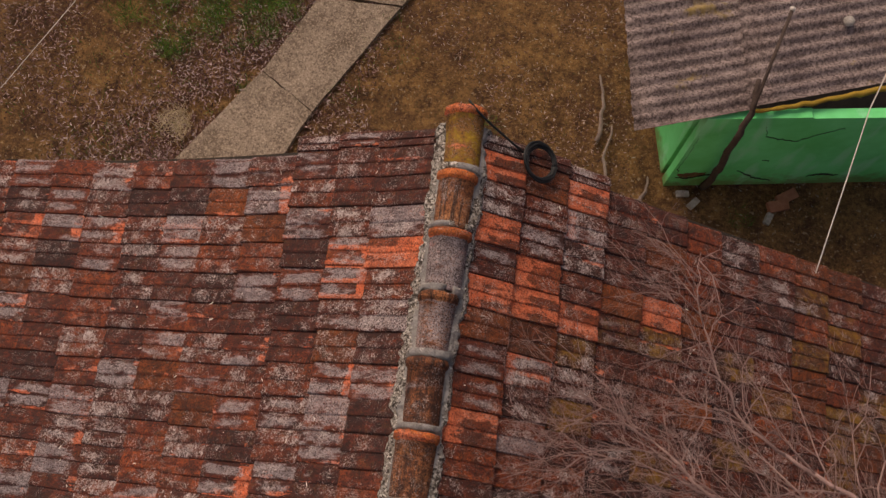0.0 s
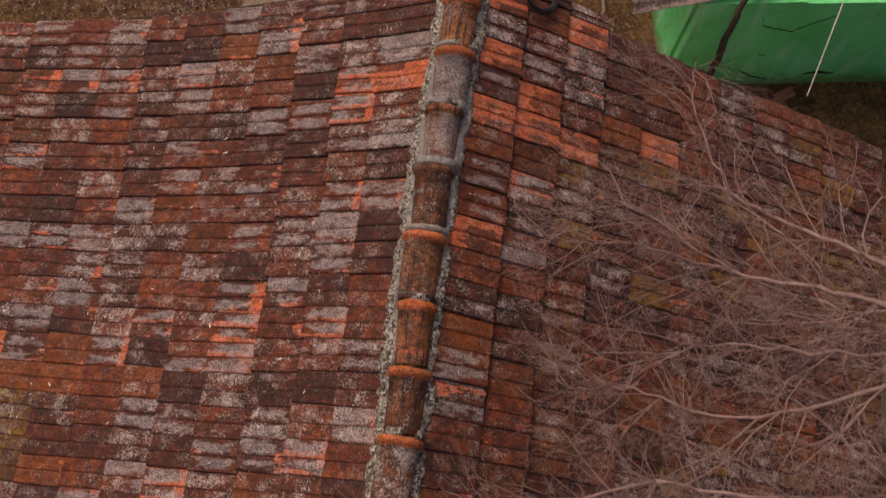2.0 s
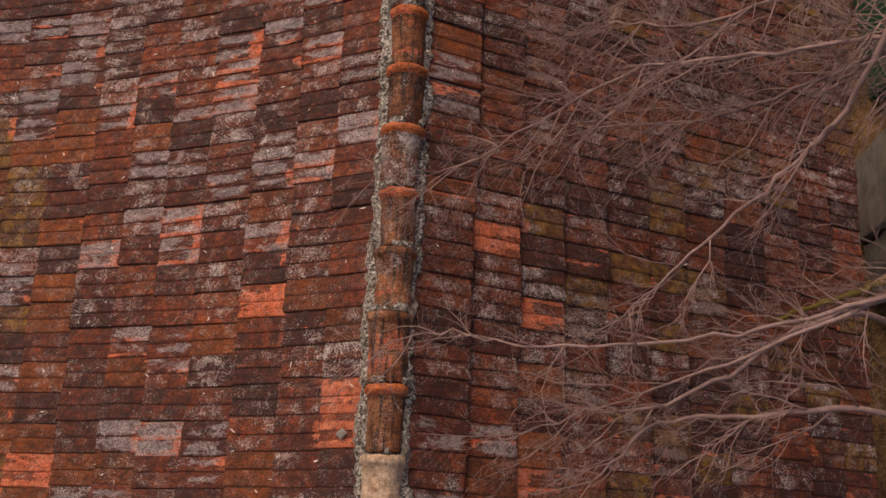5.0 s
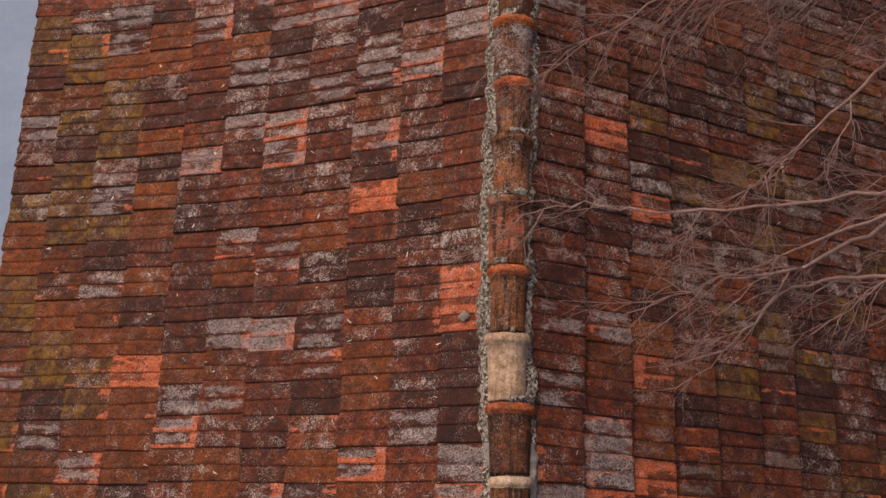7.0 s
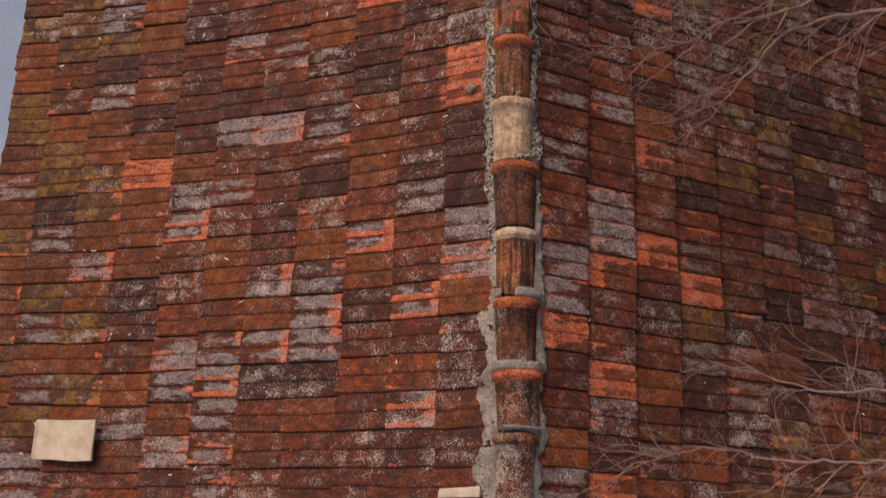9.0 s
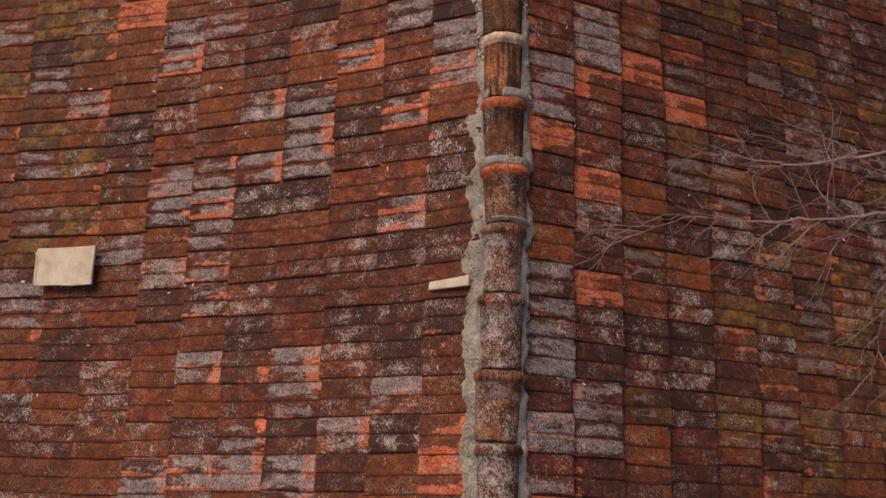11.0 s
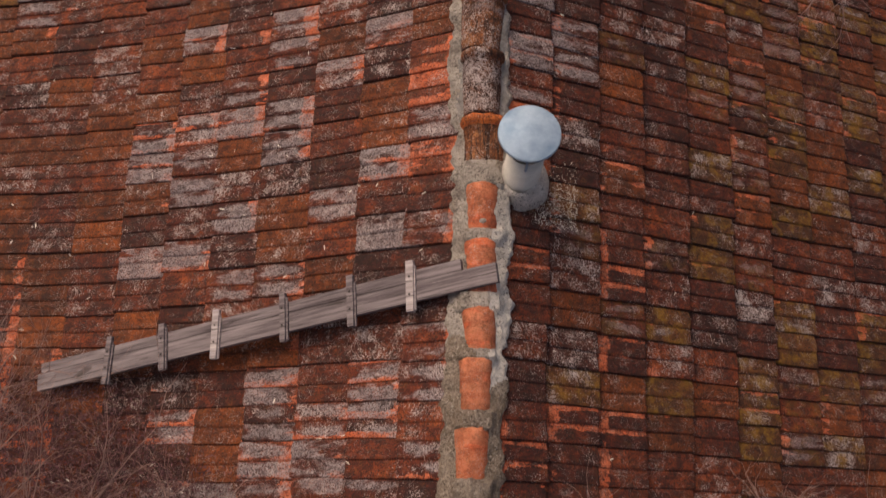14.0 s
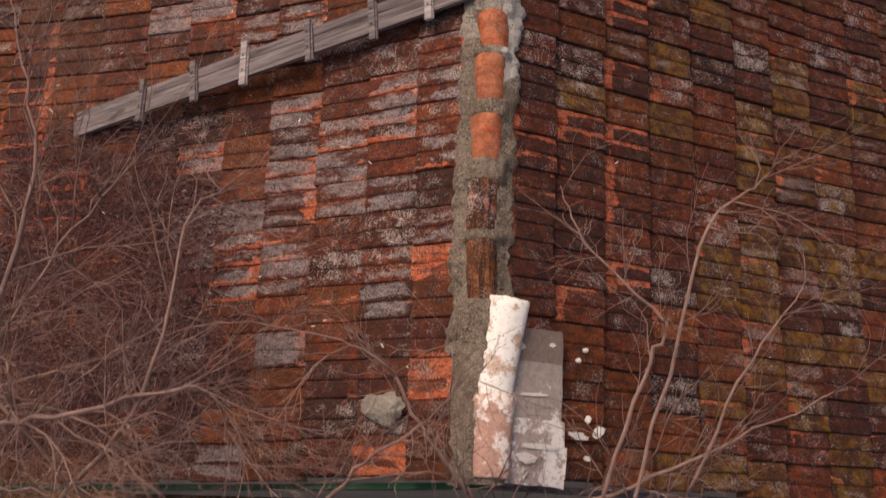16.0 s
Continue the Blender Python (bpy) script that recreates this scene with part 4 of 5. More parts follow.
def limb(points, r0, r1, seed, steps=4):
    rnd = random.Random(seed)
    pts = []
    for a, b in zip(points, points[1:]):
        for k in range(steps):
            w = k / steps
            pts.append(Vector(a).lerp(Vector(b), w) + Vector([rnd.gauss(0, 0.012) for _ in range(3)]))
    pts.append(Vector(points[-1]))
    n = len(pts) - 1
    return tube(pts, [r0 + (r1 - r0) * i / n for i in range(n + 1)], 6)


pole = tagged(new("pole"), "crooked dark pole leaning on the shed, thin pipe tied on", "pole")
v, f = limb([(2.72, 2.74, -0.05), (2.66, 2.62, 0.9), (2.60, 2.60, 1.80), (2.64, 2.80, 2.03), (2.66, 3.02, 2.10)], 0.044, 0.026, 3)
put("stick", mesh_of("stick", v, f, M_POLE, True), pole)
v, f = tube([(2.63, 2.72, 2.04), (2.90, 3.70, 2.24)], [0.018, 0.018], 8)
put("pipe", mesh_of("pipe", v, f, M_POLE, True), pole, "thin dull pipe")
v, f = tube([(2.897, 3.69, 2.238), (2.906, 3.722, 2.245)], [0.028, 0.028], 10)
put("ring", mesh_of("ring", v, f, M_WIRE, True), pole, "pale ring at the pipe's end")

# ---- bare trees ----
def shoot(rnd, p, d, length, radius, depth, out, droop):
    n = 5
    pts, rad = [Vector(p)], [radius]
    d = Vector(d).normalized()
    for i in range(n):
        d = (d + Vector((rnd.gauss(0, 0.28), rnd.gauss(0, 0.28), rnd.gauss(0, 0.2) + droop))).normalized()
        pts.append(pts[-1] + d * length / n)
        rad.append(radius * (1 - 0.7 * (i + 1) / n))
        if depth > 0 and i < n - 1:
            for _ in range(rnd.choice((1, 1, 2))):
                side = Vector((rnd.gauss(0, 1), rnd.gauss(0, 1), rnd.gauss(0, 0.5)))
                side = (side - d * side.dot(d)).normalized()
                shoot(rnd, pts[-1], d + side * rnd.uniform(0.4, 0.9), length * rnd.uniform(0.35, 0.7), rad[-1] * 0.75, depth - 1, out, droop)
    out.append((pts, rad, depth))


def smooth_line(points, rnd, wobble=0.015):
    pts = [Vector(p) for p in points]
    line = []
    for i in range(len(pts) - 1):
        p0, p1, p2, p3 = pts[max(i - 1, 0)], pts[i], pts[i + 1], pts[min(i + 2, len(pts) - 1)]
        for k in range(6):
            t = k / 6
            q = 0.5 * (2 * p1 + (p2 - p0) * t + (2 * p0 - 5 * p1 + 4 * p2 - p3) * t * t + (3 * p1 - p0 - 3 * p2 + p3) * t * t * t)
            line.append(q + Vector([rnd.gauss(0, wobble) for _ in range(3)]))
    line.append(pts[-1])
    return line


def tree(base, limbs, seed, label, r0=0.017, shoots=1.5, droop=-0.07, reach=(0.35, 0.9), depth=2, bark=M_TWIG):
    """A trunk, its limbs along given lines, and a crown of shoots along the limbs."""
    rnd = random.Random(seed)
    thing = tagged(new("bare_tree"), label, "tree", group="bare trees round the house")
    bx, by = base
    fork = Vector((bx, by, 2.6))
    v, f = limb([(bx, by, -0.1), (bx + 0.06, by - 0.03, 1.2), tuple(fork)], 0.14, 0.10, seed)
    put("trunk", mesh_of("trunk", v, f, M_BARK, True), thing)
    pieces = []
    for points in limbs:
        start = Vector(points[0])
        out_way = (start - Vector(points[1])).normalized()
        mid = start + out_way * 0.7 + Vector((0, 0, -0.25))
        line = smooth_line([fork, fork.lerp(mid, 0.5) + Vector((0, 0, 0.35)), mid, *points], rnd, 0.008)
        n = len(line) - 1
        first = 12
        rad = [r0 * 2.2 * (1 - i / first) + r0 * i / first if i < first else r0 * (1 - 0.86 * ((i - first) / (n - first)) ** 0.8) for i in range(n + 1)]
        v, f = tube(line, rad, 6)
        put("limb", mesh_of("limb", v, f, bark, True), thing)
        out = []
        for i in range(first, n):
            d = (line[i + 1] - line[i]).normalized()
            for _ in range(int(shoots + rnd.random())):
                side = Vector((rnd.gauss(0, 1), rnd.gauss(0, 1), rnd.gauss(0, 0.6)))
                side = (side - d * side.dot(d)).normalized()
                shoot(rnd, line[i], d + side * rnd.uniform(0.5, 1.1), rnd.uniform(*reach), max(rad[i] * 0.5, 0.0042) * rnd.uniform(0.7, 1.1), depth, out, droop)
        pieces += [tube(pts, rads, 4 if dep > 1 else 3) for pts, rads, dep in out]
    v, f = gather(pieces)
    put("crown", mesh_of("crown", v, f, bark, True), thing, "tangle of bare grey-brown twigs")
    return thing


tree((5.4, -1.2), (
    ((2.31, -2.33, 6.6), (1.59, -2.37, 6.4), (1.08, -2.35, 6.1), (0.49, -2.61, 5.8), (0.04, -2.84, 5.5)),
    ((2.44, -1.67, 6.4), (1.8, -1.67, 6.2), (1.36, -1.64, 5.9), (1.03, -1.73, 5.6)),
    ((2.23, -2.34, 6.5), (1.77, -2.47, 6.2), (1.44, -2.48, 5.9), (1.07, -2.37, 5.6)),
    ((2.15, -1.22, 6.2), (1.8, -0.97, 5.9), (1.57, -0.68, 5.6), (1.44, -0.14, 5.3), (1.47, 0.29, 5.1)),
    ((1.92, -1.38, 6.2), (1.53, -1.25, 5.9), (1.16, -0.91, 5.6), (0.86, -0.66, 5.3)),
    ((2.11, -1.82, 6.3), (1.53, -1.97, 6.0), (1.11, -1.85, 5.7), (0.81, -1.85, 5.5)),
    ((2.23, -1.46, 6.0), (1.85, -1.29, 5.8), (1.21, -1.01, 5.4), (0.77, -0.98, 5.2)),
), 11, "bare grey-brown tree spreading fine twigs over the tiled roof", shoots=1.35)
leaning = tree((5.6, -4.0), (
    ((2.4, -3.34, 6.2), (1.92, -3.48, 6.0), (1.31, -3.57, 5.8), (0.67, -3.58, 5.6), (0.31, -3.47, 5.4), (-0.01, -3.52, 5.3)),
    ((1.97, -2.66, 6.5), (1.75, -2.88, 6.2), (1.44, -3.16, 6.0), (1.21, -3.35, 5.8), (1.08, -3.46, 5.6)),
    ((2.27, -3.38, 6.1), (1.68, -3.63, 5.9), (1.22, -3.8, 5.6), (0.91, -3.88, 5.4)),
    ((1.7, -3.67, 5.8), (1.3, -3.85, 5.6), (0.93, -3.87, 5.4), (0.54, -4.01, 5.2)),
    ((1.74, -3.89, 5.7), (1.34, -3.91, 5.5), (1.05, -4.18, 5.2), (0.71, -4.24, 5.0)),
), 12, "bare grey-brown tree leaning far over the eaves", shoots=0.6, depth=2, reach=(0.25, 0.7))
rnd = random.Random(31)
moss_way = smooth_line([(2.95, -3.12, 5.85), (2.49, -3.21, 5.9), (2.25, -3.29, 5.9), (2.05, -3.36, 5.8), (1.87, -3.41, 5.7)], rnd, 0.006)
v, f = tube(moss_way, [0.026 - 0.018 * i / (len(moss_way) - 1) + rnd.uniform(0, 0.004) for i in range(len(moss_way))], 7)
put("limb", mesh_of("limb", v, f, M_MOSS_DULL, True), leaning, "limb furred with yellow-green moss")
tree((5.2, -6.6), (
    ((1.81, -6.08, 5.8), (1.45, -6.1, 5.7), (1.14, -6.09, 5.6), (0.83, -6.02, 5.4), (0.52, -6.11, 5.2)),
    ((1.8, -6.19, 5.8), (1.72, -6.24, 5.6), (1.86, -6.39, 5.2), (1.87, -6.75, 4.9)),
    ((1.62, -5.76, 5.6), (1.34, -5.74, 5.4), (1.06, -5.53, 5.1)),
), 15, "slender bare tree with drooping twigs above the roof", 0.012, 0.6, -0.08, (0.25, 0.6), 1)
tree((-4.4, -12.0), (
    ((-2.27, -10.85, 5.2), (-1.82, -10.76, 5.3), (-1.38, -10.66, 5.3), (-1.26, -10.71, 5.1), (-1.16, -10.98, 4.9)),
    ((-2.33, -10.55, 5.2), (-2.1, -9.8, 5.5), (-2.13, -9.43, 5.6), (-2.28, -8.93, 5.6)),
    ((-1.99, -11.18, 5.0), (-1.57, -10.69, 5.3), (-1.44, -9.9, 5.3), (-1.3, -9.67, 5.2)),
    ((-2.29, -10.68, 5.2), (-1.95, -11.06, 5.0), (-1.81, -11.18, 4.9)),
    ((-2.6, -11.0, 4.9), (-2.3, -10.4, 5.1), (-2.0, -9.9, 5.2), (-1.7, -9.5, 5.2)),
), 13, "bare shrubby tree by the gable, twigs over the tiles", 0.020, 1.0, 0.0, (0.35, 0.9), 2, M_SWITCH)
tree((0.6, -13.4), (
    ((-0.03, -11.13, 4.9), (-0.34, -10.76, 5.1), (-0.47, -10.55, 5.2), (-0.71, -10.41, 5.3), (-1.26, -10.37, 5.4)),
    ((-0.75, -11.12, 4.9), (-0.59, -10.95, 5.1), (-0.29, -10.76, 5.3), (-0.1, -10.53, 5.5)),
    ((0.52, -11.12, 5.0), (0.71, -10.48, 5.3), (0.74, -10.29, 5.4), (0.39, -9.95, 5.4), (0.29, -9.68, 5.4)),
    ((0.68, -11.12, 5.0), (0.94, -9.96, 5.4), (1.16, -9.68, 5.4), (1.33, -9.53, 5.4)),
    ((0.89, -11.11, 5.0), (1.14, -10.48, 5.4), (1.4, -10.13, 5.4)),
    ((0.7, -11.01, 5.0), (1.11, -10.81, 5.2), (1.57, -10.59, 5.4)),
), 14, "bare shrubby tree in front of the gable", 0.016, 0.6, 0.0, (0.3, 0.7), 1, M_SWITCH)

# ---- lean-to beside the left eaves, reflected sky painted on its sheet ----
lean = tagged(new("lean_to_roof"), "smooth sheet roof below the eaves, coloured with the sky's reflection", "roof")
bm = bmesh.new()
box(bm, (-4.7, -2.15, 2.45), (2.8, 5.3, 0.03), (0, -3, 0), bevel=0.004)
part("sheet", bm, M_SKY_SHEET, lean)
for x, y in ((-6.0, -4.6), (-6.0, 0.3), (-3.6, -4.6), (-3.6, 0.3)):
    part("post", block((x, y, 1.2), (0.09, 0.09, 2.4)), M_WOOD, lean)

# a flat round stone weighing down the shed's sheets
v, f = lathe(((0.001, 0.03), (0.03, 0.029), (0.052, 0.018), (0.056, 0.005), (0.045, -0.01)), 18)
v = [(x * (1 + 0.12 * noise.noise((x * 20, y * 20, 0))), y * (1 + 0.1 * noise.noise((x * 20, y * 20, 4))), z) for x, y, z in v]
tagged(put("stone", mesh_of("stone", v, f, M_STONE, True), m=pose(3.54, 3.83, 1.955, 4, 0, 0)), "flat pale stone lying on the shed roof", "stone")
# ---- more of the shed ----
rnd = random.Random(21)


def crack(points, width, name="crack", mat=M_CRACK, label=""):
    """A ragged dark split in the front wall, along points given as metres along it and up."""
    verts, faces = [], []
    line = []
    for (a, b), (c, d) in zip(points, points[1:]):
        for k in range(5):
            t = k / 5
            line.append((a + (c - a) * t + rnd.gauss(0, 0.008), b + (d - b) * t + rnd.gauss(0, 0.008)))
    line.append(points[-1])
    n = len(line) - 1
    for i, (a, b) in enumerate(line):
        w = width * (0.35 + 0.9 * math.sin(math.pi * min(0.95, max(0.05, i / n))) * rnd.uniform(0.5, 1.0)) / 2
        verts += [(a, -0.004, b - w), (a, -0.004, b + w), (a, 0.02, b)]
    for i in range(n):
        q = i * 3
        faces += [(q, q + 3, q + 4, q + 1), (q + 2, q + 5, q + 3, q), (q + 1, q + 4, q + 5, q + 2)]
    ob = put(name, mesh_of(name, verts, faces, mat), front_wall, label)
    ob.matrix_world = pose(*W0, 0, 0, ang)


front_wall = next(o for o in shed.children if o.name.startswith("wall"))
for pts, w in ((((0.06, 0.25), (0.20, 0.22), (0.34, 0.30), (0.48, 0.33)), 0.05), (((0.70, 0.42), (0.82, 0.30), (0.98, 0.18), (1.15, 0.10)), 0.03), (((0.62, 1.6), (0.70, 1.35), (0.85, 1.28), (1.05, 1.22), (1.25, 1.42), (1.42, 1.52)), 0.018),
               (((1.5, 0.2), (1.65, 0.27), (1.85, 0.24)), 0.05), (((0.86, 0.72), (0.95, 0.69)), 0.02), (((0.03, 1.4), (0.05, 1.0), (0.03, 0.6), (0.05, 0.35)), 0.025)):
    crack(pts, w)
crack(((0.07, 0.33), (0.16, 0.31), (0.26, 0.33), (0.37, 0.36)), 0.13, "bare_patch", plain("bare_daub", (0.10, 0.050, 0.024), (0.20, 0.11, 0.055), 12.0, 0.97, 0.8), "brown daub where the green plaster broke off")
moss_line = [Vector((1.60, 2.46, 1.86)) + Vector((math.cos(radians(19)), math.sin(radians(19)), 0)) * (1.15 + 1.95 * k / 24) + Vector((0.02, -0.035, 0.0)) + Vector([rnd.gauss(0, 0.008) for _ in range(3)]) for k in range(25)]
v, f = tube(moss_line, [0.012 + 0.024 * k / 24 + rnd.uniform(0, 0.010) for k in range(25)], 7)
put("moss_edge", mesh_of("moss_edge", v, f, M_MOSS, True), shed, "yellow moss along the sheet's lower edge")
part("beam", block((3.4, 3.25, 1.74), (2.6, 0.08, 0.08), (0, 0, 19)), M_WOOD, shed)
# roots, sticks and bricks by the shed
for k, pts in enumerate((((1.55, 2.3, 0.03), (1.62, 2.55, 0.12), (1.6, 2.9, 0.1), (1.66, 3.3, 0.05)), ((1.9, 2.35, 0.03), (2.05, 2.5, 0.1), (2.1, 2.75, 0.05)), ((1.5, 3.1, 0.04), (1.55, 3.5, 0.1), (1.48, 3.9, 0.05)))):
    v, f = limb(list(pts), 0.03, 0.012, 30 + k)
    tagged(put("fallen_branch", mesh_of("fallen_branch", v, f, M_BARK, True)), "dead grey branch lying on the soil", "branch", "fallen branches")
for k, (x, y, a, mat) in enumerate(((3.64, 2.74, 35, M_BRICK), (3.55, 2.62, 20, M_BRICK), (3.45, 2.46, 70, M_STONE), (2.50, 2.62, 10, M_STONE), (2.62, 2.52, 50, M_STONE))):
    bm = bmesh.new()
    size = (0.24, 0.12, 0.07) if mat is M_BRICK else (0.14, 0.07, 0.05)
    box(bm, (0, 0, 0), size, bevel=0.008)
    for vert in bm.verts:
        vert.co += Vector([0.012 * noise.noise(vert.co * 20 + Vector((k, c * 5, 0))) for c in range(3)])
    ob = part("brick" if mat is M_BRICK else "rubble", bm, mat, None)
    ob.matrix_world = pose(x, y, 0.03, 4, 3, a)
    tagged(ob, "broken red brick lying on dark soil" if mat is M_BRICK else "pale chip of masonry on dark soil", "brick" if mat is M_BRICK else "rubble", "rubble by the shed")

# a tub beside the right eaves
tub = tagged(new("tub"), "dark green plastic tub standing beside the house", "tub")
M_TUB = plain("dark_green_plastic", (0.010, 0.055, 0.028), (0.018, 0.085, 0.045), 3.0, 0.6, 0.1)
part("body", block((5.22, 1.2, 0.40), (0.62, 1.3, 0.78), (0, 0, 4), 0.06), M_TUB, tub)
part("rim", block((5.22, 1.2, 0.81), (0.70, 1.38, 0.06), (0, 0, 4), 0.025), M_TUB, tub)

# concrete slab and block wall beside the right eaves
yard = tagged(new("low_wall"), "rough pale concrete block wall below the eaves", "wall")
for k, (x, y, z, sx, sy, sz) in enumerate(((4.95, -0.62, 0.4, 0.4, 0.98, 0.8), (5.0, -1.45, 0.3, 0.42, 0.62, 0.6))):
    bm = bmesh.new()
    box(bm, (0, 0, 0), (sx, sy, sz), bevel=0.02)
    bmesh.ops.subdivide_edges(bm, edges=bm.edges[:], cuts=2, use_grid_fill=True)
    for vert in bm.verts:
        vert.co += Vector([0.03 * noise.noise(vert.co * 4 + Vector((k, c * 5, 0))) for c in range(3)])
    ob = part("block", bm, M_BLOCK, yard)
    ob.matrix_world = pose(x, y, z, 0, 0, 6 * k - 4)


# ---- grass, leaves and litter ----
def blades(count, spots, seed, name, mat, label, high=(0.05, 0.17)):
    r = random.Random(seed)
    verts, faces = [], []
    for _ in range(count):
        cx, cy, rad = r.choice(spots)
        a, d = r.uniform(0, 6.283), rad * 1.25 * r.random() ** 0.6
        x, y = cx + d * math.cos(a), cy + d * math.sin(a)
        if noise.noise((x * 5, y * 5, 6.0)) + r.gauss(0, 0.2) < -0.02:
            continue
        h, lean, w, turn = r.uniform(*high), r.uniform(0.4, 1.3), r.uniform(0.002, 0.005), r.uniform(0, 6.283)
        cx2, sy2 = math.cos(turn), math.sin(turn)
        n = len(verts)
        for t in (0.0, 0.5, 1.0):
            off = lean * h * t * t
            ww = w * (1 - 0.85 * t)
            px, py, pz = x + off * cx2, y + off * sy2, -0.02 + h * t
            verts += [(px - sy2 * ww, py + cx2 * ww, pz), (px + sy2 * ww, py - cx2 * ww, pz)]
        faces += [(n, n + 1, n + 3, n + 2), (n + 2, n + 3, n + 5, n + 4)]
    ob = put(name, mesh_of(name, verts, faces, mat))
    return tagged(ob, label, "grass", kind="stuff")


TUFTS = [(-3.31, 3.65, 0.17), (-2.55, 4.2, 0.45), (-2.3, 4.25, 0.3), (-3.0, 4.45, 0.5), (-2.75, 4.1, 0.4), (-3.8, 4.15, 0.35), (-2.6, 4.7, 0.5)]
blades(5200, TUFTS, 1, "grass", M_GRASS, "tufts of fresh green grass in bare soil", (0.06, 0.2))
blades(1800, [(-1.3, 3.2, 0.2), (-0.95, 4.0, 0.3), (-4.3, 3.4, 0.6), (3.15, 2.45, 0.12), (-3.0, 2.9, 0.5), (-4.6, 3.0, 0.6), (0.3, 3.1, 0.2), (-0.2, 2.6, 0.4), (-2.4, 3.2, 0.15), (-3.4, 3.2, 0.5), (-3.45, 2.3, 0.3), (-4.0, 2.2, 0.35), (-3.7, 2.35, 0.2)], 2, "weeds", M_GRASS, "sparse green weeds on the soil", (0.03, 0.1))
blades(900, [(-3.1, 2.65, 0.16)], 3, "straw_tuft", M_STRAW, "tuft of dry straw on the soil", (0.04, 0.12))
M_THATCH = plain("dry_thatch", (0.13, 0.08, 0.03), (0.27, 0.18, 0.075), 10.0, 0.9, 0.1)
blades(5000, [(-0.6, 3.4, 0.9), (0.2, 4.2, 1.0), (0.9, 2.6, 0.9), (0.3, 1.8, 0.9), (-4.2, 3.2, 1.2), (-3.3, 3.6, 0.8)], 13, "thatch", M_THATCH, "short dry yellowish grass over the soil", (0.015, 0.05))


def leaves(count, where, seed, name, mat, label, size=(0.016, 0.046)):
    r = random.Random(seed)
    verts, faces = [], []
    done = 0
    while done < count:
        p = where(r)
        if p is None:
            continue
        done += 1
        s, t = r.uniform(*size), r.uniform(0, 6.283)
        m = Matrix.Translation(p) @ Euler((r.gauss(0, 0.45), r.gauss(0, 0.45), t)).to_matrix().to_4x4()
        n = len(verts)
        k = r.uniform(0.10, 0.28)
        for x, y, z in ((-1, 0, 0.1), (-0.3, -k, 0.0), (0.5, -k * 0.8, 0.05), (1, 0, 0.25), (0.5, k * 0.8, 0.05), (-0.3, k, 0.0), (0.1, 0, -0.1)):
            verts.append(m @ Vector((x * s, y * s, z * s)))
        faces += [(n, n + 1, n + 6), (n + 1, n + 2, n + 6), (n + 2, n + 3, n + 6), (n + 3, n + 4, n + 6), (n + 4, n + 5, n + 6), (n + 5, n, n + 6)]
    ob = put(name, mesh_of(name, verts, faces, mat))
    return tagged(ob, label, "leaf litter", kind="stuff")


def on_ground(x0, x1, y0, y1, keep):
    def pick(r):
        x, y = r.uniform(x0, x1), r.uniform(y0, y1)
        if noise.noise((x * 1.1, y * 1.1, 8.0)) + 0.5 * noise.noise((x * 3, y * 3, 2.0)) < keep + r.gauss(0, 0.15):
            return None
        return Vector((x, y, 0.012 + r.uniform(0, 0.02)))
    return pick


leaves(15000, on_ground(-5.4, -1.0, 1.3, 5.2, -0.12), 4, "leaf_litter", M_LEAF_DRY, "dry pinkish-brown leaves scattered over the soil", (0.012, 0.032))


def by_path(r):
    """Thick along the path's west edge, thinning out over a metre."""
    y = r.uniform(1.2, 4.6)
    x = -3.55 + 0.62 * (y - 1.2) - 1.15 * abs(r.gauss(0, 0.55))
    if noise.noise((x * 2.2, y * 2.2, 3.0)) < -0.25 + r.gauss(0, 0.1):
        return None
    return Vector((x, y, 0.014 + r.uniform(0, 0.025)))


leaves(9000, by_path, 14, "leaf_litter", M_LEAF_DRY, "thick drift of pinkish leaves along the path", (0.012, 0.034))
leaves(3200, on_ground(-1.2, 1.9, 1.2, 5.2, 0.1), 5, "leaf_litter", M_LEAF_DRY, "dry brown leaves thinly scattered over the soil", (0.01, 0.025))
leaves(260, on_ground(-1.2, 5.0, 1.2, 5.0, -0.6), 6, "stone_chips", M_STONE, "small pale stones strewn over the soil", (0.012, 0.03))


def on_roof(side, x0, x1, y0, y1, keep=-9.0, lift=0.028):
    def pick(r):
        x, y = r.uniform(x0, x1), r.uniform(y0, y1)
        if noise.noise((x * 1.6, y * 1.6, 4.0)) < keep + r.gauss(0, 0.2):
            return None
        return slope_at(side, x, y, lift + r.uniform(0.0, 0.025))
    return pick


M_LEAF_DARK = leaf("wet_dark_leaf", (0.0, (0.036, 0.012, 0.017)), (0.7, (0.115, 0.043, 0.055)), (1.0, (0.25, 0.13, 0.145)))
M_CHIP = plain("pale_chip", (0.5, 0.43, 0.38), (0.75, 0.68, 0.62), 12.0, 0.9, 0.1)


def drift(r):
    x, y = r.uniform(1.1, 3.1), r.uniform(-10.85, -8.55)
    if x < 1.5 + 0.35 * noise.noise((y * 2.2, 3.0, 1.0)) + r.gauss(0, 0.13) or y > -9.3 + 0.5 * min(1.0, max(0.0, (x - 1.6) / 0.5)) + 0.3 * noise.noise((x * 2.5, 1.0, 6.0)) + r.gauss(0, 0.15):
        return None
    return slope_at(-1, x, y, 0.03 + r.uniform(0.0, 0.025))


